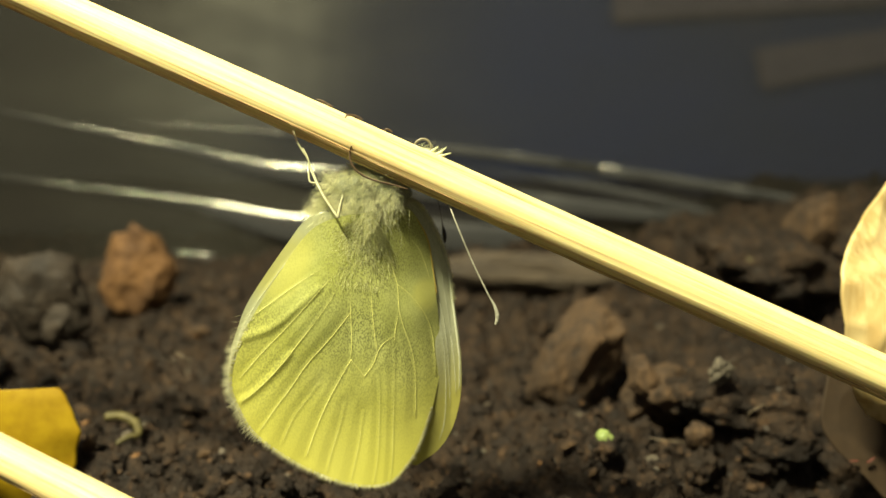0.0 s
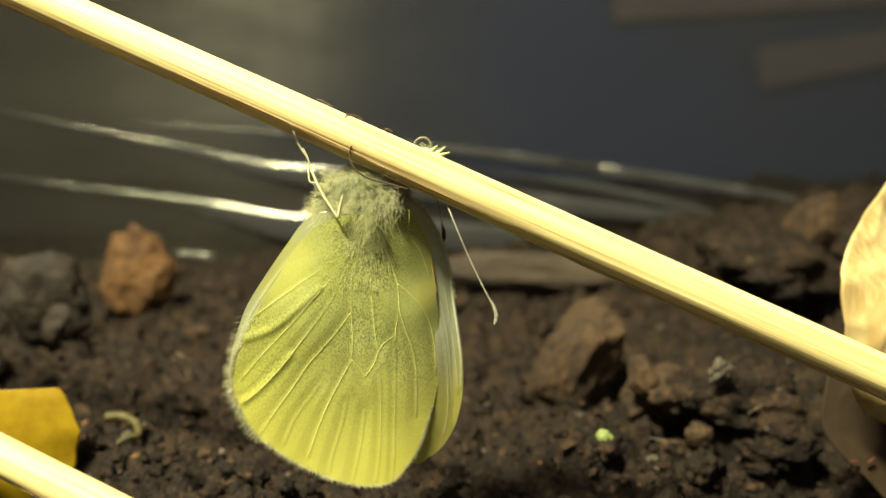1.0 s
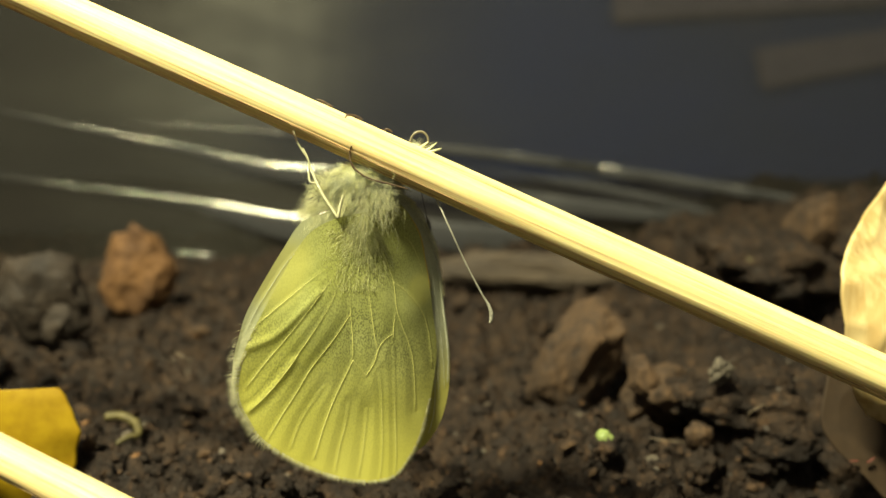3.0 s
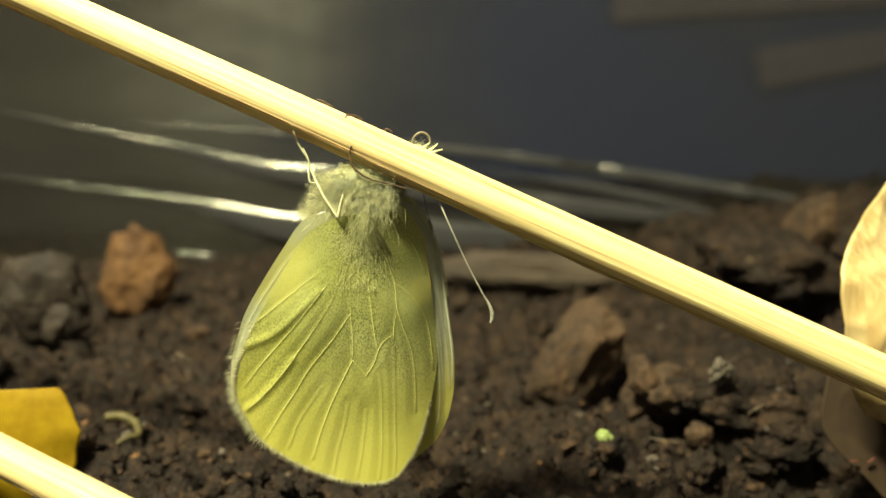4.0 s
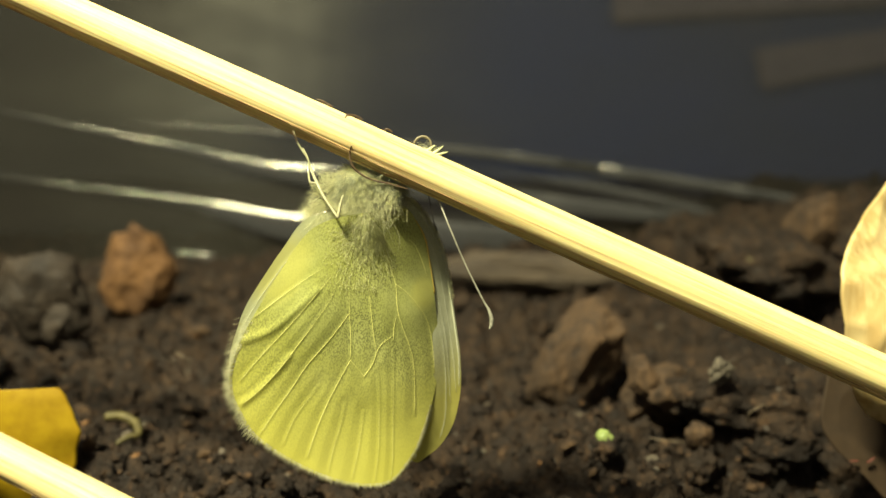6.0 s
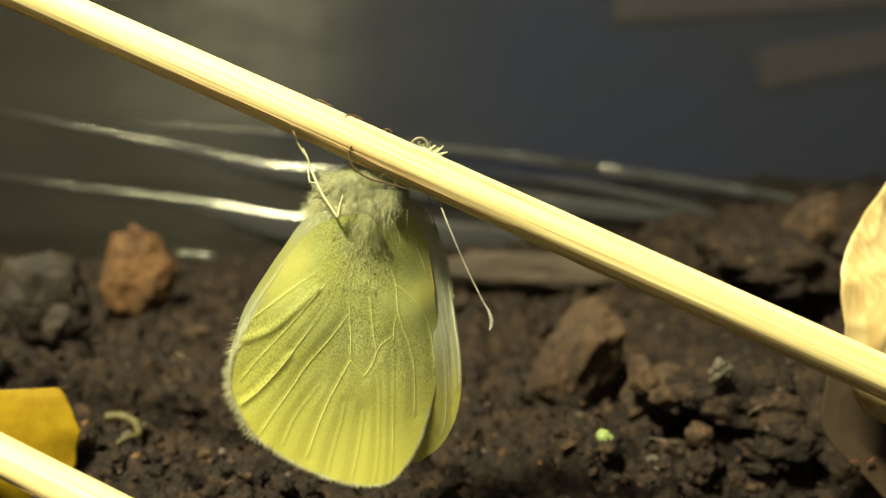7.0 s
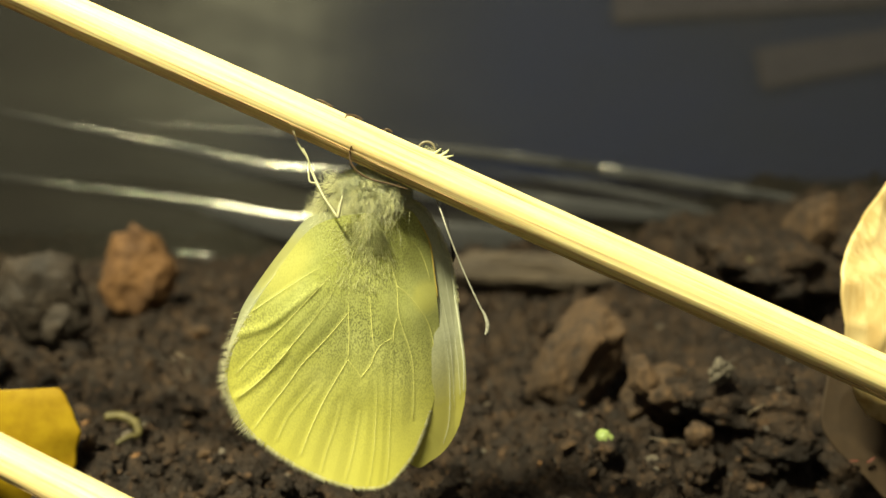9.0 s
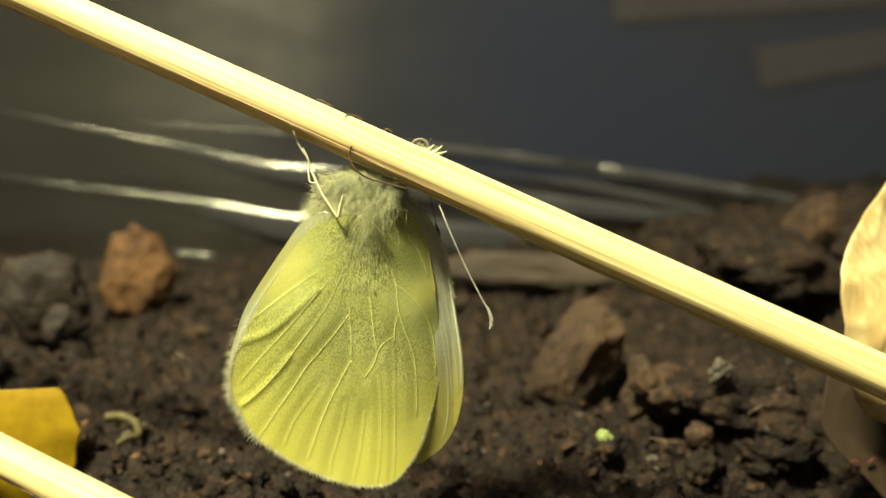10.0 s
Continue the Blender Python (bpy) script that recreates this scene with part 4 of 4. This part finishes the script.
# ---------------------------------------------------------------- clods, chips and crumbs
def clod(name, at, size, turn, mat, label, category, seed, rough=0.35, square=0.65, level=5):
    bm = bmesh.new()
    bmesh.ops.create_icosphere(bm, subdivisions=level, radius=1.0)
    q = Euler([radians(a) for a in turn]).to_matrix()
    rng = np.random.default_rng(seed)
    planes = [(Vector(w).normalized(), d) for w, d in zip(rng.normal(size=(13, 3)), rng.uniform(0.62, 0.98, 13))]
    rough *= 0.6
    for v in bm.verts:
        c = v.co.copy()
        # broken faces: the nearest of a few random planes bounds the piece
        flat = min(d / max(w.dot(c), 0.05) for w, d in planes)
        c = c * (1 - square + square * min(flat, 1.35))
        k = 1 + rough * noise.fractal(c * 1.3 + Vector((seed * 3.1, 0, 0)), 1.0, 2.0, 5) + 0.05 * noise.noise(c * 6 + Vector((0, seed, 0))) + 0.035 * noise.noise(c * 14) + 0.025 * noise.noise(c * 30)
        v.co = q @ Vector((c.x * size[0] * k, c.y * size[1] * k, c.z * size[2] * k))
    me = bpy.data.meshes.new(name)
    bm.to_mesh(me)
    bm.free()
    me.polygons.foreach_set("use_smooth", [True] * len(me.polygons))
    me.materials.append(mat)
    ob = new(name, me)
    ob.location = at
    return tagged(ob, label, category)


def on_ground(at, lift):
    return (at[0], at[1], ground_height(at[0], at[1]) + lift)


clod("bark_chip", (-0.05921, 0.14642, 0.00715), (0.0072, 0.004, 0.0082), (0, 22, 10), BARK, "orange-brown block of bark on the soil", "bark", 1, 0.36, 0.62)
clod("bark_chip", (0.06522, 0.1333, 0.01824), (0.0042, 0.003, 0.0070), (0, 32, 0), MIDBARK, "dark brown pointed bark piece on the mound", "bark", 2, 0.24, 0.85)
clod("bark_chip", (0.0184, 0.10011, 0.00471), (0.0054, 0.004, 0.0108), (0, 33, 0), MIDBARK, "tall brown bark chunk leaning on the soil", "bark", 3, 0.24, 0.85)
clod("bark_chip", (0.02822, 0.09277, 0.0021), (0.0055, 0.004, 0.0062), (0, -20, 10), MIDBARK, "rough brown bark piece half sunk in soil", "bark", 4, 0.28, 0.8)
clod("bark_chip", (-0.06388, 0.12088, 0.00675), (0.0065, 0.004, 0.0075), (0, -35, 10), DARKBARK, "grey-brown flat bark piece on the soil", "bark", 5)
clod("bark_chip", (0.02625, 0.16106, 0.00386), (0.030, 0.004, 0.0040), (0, 3, 0), DRIFT, "long grey-brown stick lying along the tub wall", "bark", 6)
clod("soil_clod", (0.03486, 0.08507, 0.0038), (0.0075, 0.006, 0.0050), (0, 10, 0), SOIL, "dark crumbly clod of soil", "clod", 7, 0.85, 0.15)
clod("soil_clod", (0.0521, 0.12202, 0.01262), (0.010, 0.007, 0.0060), (0, 5, 0), SOIL, "dark soil clod on the mound", "clod", 8, 0.85, 0.15)
clod("green_sprout", on_ground((0.017, 0.07565, 0.00469), 0.0008), (0.00085, 0.0008, 0.0008), (0, 20, 0), GREEN, "tiny round bright green sprout", "sprout", 9, 0.25, 0.1)
clod("pale_grain", on_ground((0.03885, 0.07881, 0.00521), 0.0003), (0.0004, 0.0004, 0.0005), (0, 0, 0), FIBRE, "small pale grain on dark soil", "grain", 10, 0.2, 0.1)


def fibre(points, radius, label, mat=FIBRE, name="root_fibre"):
    path = spline(points, 8)
    base = np.array(points[0])
    ob = tube_object(name, path - base, [radius, radius * 0.9, radius * 0.4], mat, sides=6)
    ob.location = base
    return tagged(ob, label, "fibre", "root fibres")


fibre([(0.03407, 0.08071, 0.0045), (0.03393, 0.07996, 0.0059), (0.0346, 0.07961, 0.00671), (0.03535, 0.07968, 0.00708)], 0.00010, "thin pale root fibre on dark soil")
fibre([(0.03535, 0.07968, 0.00708), (0.0358, 0.08001, 0.00615), (0.03585, 0.08076, 0.00475)], 0.00008, "thin pale root fibre on dark soil")
fibre([(0.02318, 0.08037, 0.00276), (0.02493, 0.07986, 0.00273), (0.0273, 0.08029, 0.00233)], 0.00006, "pale straw fibre lying on the soil")
fibre([(-0.03615, 0.0994, 0.00632), (-0.03498, 0.09882, 0.00596), (-0.03416, 0.09918, 0.0052)], 0.00011, "short pale straw fibre in the soil")
clod("pale_flake", (0.03055, 0.08037, 0.01062), (0.0015, 0.0007, 0.0011), (0, -40, 20), FLAKE, "pale grey fibrous flake on the clod", "flake", 21, 0.9, 0.35)
clod("bark_chip", on_ground((0.01322, 0.07564, -0.0006), 0.0008), (0.0009, 0.0005, 0.0005), (0, -35, 0), MIDBARK, "small orange bark splinter on the soil", "bark", 22, 0.3)
clod("bark_chip", on_ground((-0.02685, 0.07984, 3e-05), 0.0006), (0.0010, 0.0006, 0.0007), (0, -20, 0), MIDBARK, "small orange bark splinter on the soil", "bark", 23, 0.3)
clod("bark_chip", on_ground((-0.02354, 0.07882, 0), 0.0006), (0.0013, 0.0006, 0.0006), (0, 5, 0), MIDBARK, "small orange bark splinter on the soil", "bark", 24, 0.3)
clod("bark_chip", on_ground((-0.04482, 0.09027, 0.00128), 0.0008), (0.0015, 0.0006, 0.0007), (0, 35, 0), MIDBARK, "small brown bark splinter on the soil", "bark", 25, 0.3)
clod("bark_chip", on_ground((-0.03949, 0.12038, 0.00422), 0.0008), (0.0018, 0.0008, 0.0010), (0, 10, 0), MIDBARK, "small tan bark splinter on the soil", "bark", 26, 0.3)
# smaller chips and flecks strewn over the soil
clod("bark_chip", (0.02443, 0.0885, 0.00693), (0.0018, 0.0015, 0.0024), (0, -25, 0), MIDBARK, "orange-brown bark piece standing in the soil", "bark", 32, 0.35, 0.7, 4)
clod("bark_chip", (0.02722, 0.086, 0.00525), (0.0021, 0.0015, 0.0015), (0, 15, 0), MIDBARK, "reddish bark piece in the soil", "bark", 33, 0.4, 0.6, 4)
clod("bark_chip", (0.0286, 0.08, 0.00321), (0.0019, 0.0014, 0.0016), (0, 30, 0), MIDBARK, "brown bark piece in the soil", "bark", 34, 0.4, 0.6, 4)
clod("bark_chip", (0.03142, 0.0845, 0.0069), (0.0008, 0.0006, 0.0007), (0, 0, 0), BARK, "small orange bark bead on the clod", "bark", 35, 0.3, 0.3, 4)
clod("bark_chip", (-0.05759, 0.11, 0.0067), (0.0024, 0.0012, 0.003), (0, 20, 0), DARKBARK, "upright grey-brown bark flake in the soil", "bark", 36, 0.35, 0.7, 4)
clod("leaf_scrap", (0.04808, 0.118, 0.01462), (0.0014, 0.001, 0.0012), (0, 25, 0), YELLOWOLIVE, "dull green leaf scrap on the mound", "leaf", 37, 0.4, 0.3, 4)
CHIPS = {"BARK": (BARK, "small orange bark splinter on the soil", "bark_chip", "bark"), "MIDBARK": (MIDBARK, "small reddish-brown bark splinter on the soil", "bark_chip", "bark"), "FLAKE": (FLAKE, "tiny pale grey flake on the soil", "pale_flake", "flake")}
for k, (x, y, wide, high, kind) in enumerate((
        (-0.04283, 0.08626, 0.00066, 0.00041, "BARK"),
        (-0.03837, 0.07787, 0.00078, 0.00103, "MIDBARK"),
        (-0.03345, 0.07787, 0.00085, 0.00037, "BARK"),
        (-0.03421, 0.07454, 0.00066, 0.00031, "MIDBARK"),
        (-0.03817, 0.1019, 0.00069, 0.00057, "MIDBARK"),
        (-0.04131, 0.12449, 0.00125, 0.00061, "BARK"),
        (-0.06957, 0.12483, 0.00122, 0.00059, "BARK"),
        (-0.052, 0.10033, 0.00077, 0.00053, "MIDBARK"),
        (-0.01835, 0.07365, 0.00054, 0.00034, "BARK"),
        (-0.02181, 0.07242, 0.00070, 0.00042, "MIDBARK"),
        (-0.0314, 0.08849, 0.00084, 0.00050, "MIDBARK"),
        (0.00754, 0.079, 0.00073, 0.00039, "MIDBARK"),
        (0.0106, 0.07611, 0.00063, 0.00038, "BARK"),
        (0.01555, 0.07365, 0.00062, 0.00033, "MIDBARK"),
        (0.01808, 0.09446, 0.00047, 0.00036, "BARK"),
        (0.00654, 0.0871, 0.00061, 0.00038, "MIDBARK"),
        (0.01811, 0.07087, 0.00053, 0.00033, "MIDBARK"),
        (-0.0382, 0.10921, 0.00056, 0.00030, "FLAKE"),
        (-0.02286, 0.07206, 0.00031, 0.00025, "FLAKE"),
        (-0.02098, 0.07719, 0.00037, 0.00022, "FLAKE"),
        (0.01273, 0.08045, 0.00041, 0.00018, "FLAKE"),
        (0.02312, 0.079, 0.00091, 0.00018, "FLAKE"),
        (0.03527, 0.07266, 0.00041, 0.00022, "FLAKE"),
        (-0.03542, 0.08543, 0.00037, 0.00020, "FLAKE"),
        (0.01989, 0.09251, 0.00042, 0.00025, "FLAKE"),
        )):
    mat, words, name, sort = CHIPS[kind]
    clod(name, on_ground((x, y), 0.5 * high), (wide, 0.6 * wide, high), (10, (k * 47) % 60 - 30, (k * 31) % 90), mat, words, sort, 40 + k, 0.35, 0.6, 3)

curl = fibre([on_ground(q, 0.0016) for q in ((-0.03994, 0.08557, 0.0033), (-0.03813, 0.08556, 0.00323), (-0.03605, 0.08457, 0.00337), (-0.03506, 0.08249, 0.00317), (-0.03562, 0.08136, 0.00258), (-0.03667, 0.08028, 0.00227))], 0.00058, "curled olive-yellow leaf scrap on the soil", YELLOWOLIVE, "leaf_scrap")
for at, turn in (((0.04198, 0.07274, 0.00383), 20), ((0.04365, 0.07275, 0.00389), -15)):
    mark = tube_object("print_mark", [(0.00045 * a, 0, 0.0002 * a) for a in np.linspace(-1, 1, 6)], [0.00008, 0.00016, 0.00016, 0.00008], REDPRINT, None, "dark red print mark", 8, 0.3)
    mark.parent = fold
    mark.matrix_local = Matrix.Translation(Vector(at) - fold.location) @ pose(0, 0, 0, 0, turn, 0)


def scatter():
    rng = np.random.default_rng(5)
    def spread(count, small, big, y0, y1):
        places, sizes = [], []
        for k in range(count):
            y = y0 + (y1 - y0) * rng.random()
            half = min(0.16, 0.02 + 0.66 * y)
            x = rng.uniform(-half, half)
            s = small + (big - small) * rng.random() ** 3
            places.append((x, y, ground_height(x, y) + 0.1 * s))
            sizes.append(s)
        return places, sizes
    p, s = spread(26000, 0.00018, 0.00070, 0.05, 0.195)
    tagged(lumps("soil_crumbs", p, s, CRUMB, seed=6), "loose dark brown soil crumbs and fibres", "soil", kind="stuff")
    p, s = spread(900, 0.0009, 0.0024, 0.06, 0.195)
    near = sorted(range(len(p)), key=lambda k: p[k][1])
    near = [k for k in near if 0.068 < p[k][1] and abs(p[k][0]) < 0.6 * p[k][1]][:140]
    shapes = [lumps("soil_lump", [(0, 0, 0)], [0.0014], SOIL, seed=60 + k, level=3) for k in range(7)]
    for n, k in enumerate(near):
        ob = shapes[n] if n < len(shapes) else new("soil_lump", shapes[n % len(shapes)].data)
        ob.matrix_world = Matrix.Translation(p[k]) @ Matrix.Rotation(n * 1.7, 4, "Z") @ Matrix.Scale(s[k] / 0.0014, 4)
        tagged(ob, "rounded lump of dark brown potting soil", "soil lump", "soil lumps")
    taken = set(near)
    p, s = [v for k, v in enumerate(p) if k not in taken], [v for k, v in enumerate(s) if k not in taken]
    tagged(lumps("soil_lumps", p, s, SOIL, seed=8, level=2), "larger lumps of dark soil and bark", "soil", kind="stuff")


scatter()


# ---------------------------------------------------------------- what moves
# seconds; turn about the butterfly's own x, y, z in degrees; shift in millimetres; slide of the forewings in their plane, degrees
SWAY = [
    (0, 0.00, 0.00, 0.00, 0.000, 0.000, 0.000, 0.00),
    (0.5, 0.41, 0.29, 0.17, -0.020, 0.003, 0.076, 0.35),
    (1, 0.30, 0.53, 0.40, -0.050, 0.020, 0.050, 0.55),
    (1.5, 0.80, 0.48, 0.63, -0.099, 0.011, 0.084, 0.35),
    (2, 0.85, 0.80, 0.95, -0.140, 0.050, 0.171, 0.40),
    (2.5, 2.69, 2.51, 1.46, -0.349, -0.013, 0.429, -0.20),
    (2.7, 4.46, 5.84, 2.24, -0.561, -0.030, 0.665, -3.05),
    (3.2, 3.90, 5.11, 1.96, -0.491, -0.027, 0.582, -1.90),
    (3.8, 0.92, 0.39, 0.35, -0.186, -0.021, 0.128, 0.95),
    (4, 3.06, 4.51, 1.85, -0.466, -0.012, 0.552, -1.20),
    (4.5, 3.72, 4.87, 1.86, -0.468, -0.025, 0.554, -1.35),
    (4.6, 3.16, 4.14, 1.58, -0.397, -0.021, 0.471, -1.10),
    (4.7, -0.81, -1.76, -0.60, 0.059, -0.026, -0.136, -0.05),
    (4.8, -1.28, -2.78, -0.96, 0.093, -0.042, -0.215, 1.10),
    (4.9, -0.32, -0.26, -0.57, -0.063, -0.007, -0.009, 1.30),
    (5, 0.36, 1.52, -0.28, -0.170, 0.018, 0.136, 0.70),
    (5.2, 3.72, 4.87, 1.86, -0.468, -0.025, 0.554, -1.25),
    (5.5, 3.27, 4.37, 1.74, -0.496, -0.010, 0.518, -0.95),
    (5.7, 1.80, 1.88, 1.10, -0.311, -0.021, 0.275, 0.00),
    (6.3, 1.18, 0.76, 0.50, -0.218, -0.019, 0.168, 0.35),
    (6.8, 1.06, 0.68, 0.45, -0.196, -0.017, 0.151, 1.00),
    (7, 1.18, 0.76, 0.50, -0.218, -0.019, 0.168, 0.60),
    (7.5, 2.00, 2.09, 1.22, -0.346, -0.023, 0.306, 0.15),
    (8, 1.38, 0.93, 1.12, -0.276, -0.042, 0.193, 0.15),
    (8.5, 2.34, 1.66, 1.68, -0.392, -0.049, 0.354, 0.05),
    (8.6, 1.80, 1.88, 1.10, -0.311, -0.021, 0.275, 0.25),
    (8.7, 0.24, 0.15, 0.10, -0.044, -0.004, 0.034, 0.75),
    (8.8, -1.01, -2.20, -0.76, 0.073, -0.033, -0.170, 1.10),
    (9, -1.35, -2.93, -1.01, 0.098, -0.044, -0.226, 1.55),
    (9.5, 0.67, -1.81, 0.06, -0.108, -0.021, 0.022, 0.80),
    (10, 0.73, -0.31, 1.18, -0.305, -0.056, 0.149, 0.40),
]


# the far antenna dips into view beside the wing; seconds, then shifts in millimetres
FEEL_T = (0, 1.5, 2.2, 7.8, 8.4, 9.0, 9.5, 10)
FEEL_X = (0.0, 0.0, -0.55, -0.55, 0.1, 0.55, 0.2, -0.4)
FEEL_Y = (0.0, 0.1, 0.2, 0.1, -0.7, -1.5, -0.7, 0.0)
# the tongue and the near antenna stir a little on their own
TONGUE_T = (0, 2.0, 2.5, 4.6, 5.0, 5.5, 7, 10)
TONGUE_X = (0.57, 0.72, 1.2, 1.24, 1.2, 1.05, 0.57, 0.67)
TONGUE_Y = (0.0, 0.1, 0.28, 0.25, 0.25, 0.2, 0.0, -0.1)
NEAR_T = (0, 2.0, 2.7, 3.8, 4.0, 4.6, 4.8, 5.0, 5.2, 5.5, 7, 7.5, 8, 8.5, 9, 9.5, 10)
NEAR_X = (0.20, -0.05, -0.10, -0.40, -0.15, -0.10, -0.45, -0.40, -0.12, -0.17, -0.15, -0.05, -0.15, -0.12, -0.42, -0.26, -0.19)
NEAR_Y = (0.10, -0.10, -0.15, -0.48, -0.15, -0.10, -0.55, -0.50, -0.12, -0.28, -0.45, -0.35, -0.41, -0.27, -0.50, -0.45, -0.43)


def motions():
    ur, vr = (4.03, -2.15)
    root = Vector(to_body(ur * MM, vr * MM, 0.05 * MM))
    normal = Vector((math.sin(YAW), 0, math.cos(YAW)))
    for ob in MOVING:
        rows = []
        for t, rx, ry, rz, dx, dy, dz, slide in SWAY:
            w = Vector((radians(rx), radians(ry), radians(rz)))
            turn = Matrix.Rotation(w.length, 4, w) if w.length > 1e-9 else Matrix.Identity(4)
            m = Matrix.Translation((dx * MM, dy * MM, dz * MM)) @ turn
            if ob in (near_fore, far_fore):
                m = m @ Matrix.Translation(root) @ Matrix.Rotation(radians(slide), 4, normal) @ Matrix.Translation(-root)
            if ob is tongue:
                m = Matrix.Translation((np.interp(t, TONGUE_T, TONGUE_X) * MM, np.interp(t, TONGUE_T, TONGUE_Y) * MM, 0)) @ m
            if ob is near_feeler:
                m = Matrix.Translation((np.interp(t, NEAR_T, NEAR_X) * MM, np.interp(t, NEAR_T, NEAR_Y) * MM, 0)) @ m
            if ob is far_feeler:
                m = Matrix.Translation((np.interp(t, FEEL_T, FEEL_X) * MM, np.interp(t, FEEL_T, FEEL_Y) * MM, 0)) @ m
            rows.append((t, m))
        walk(ob, rows)


motions()
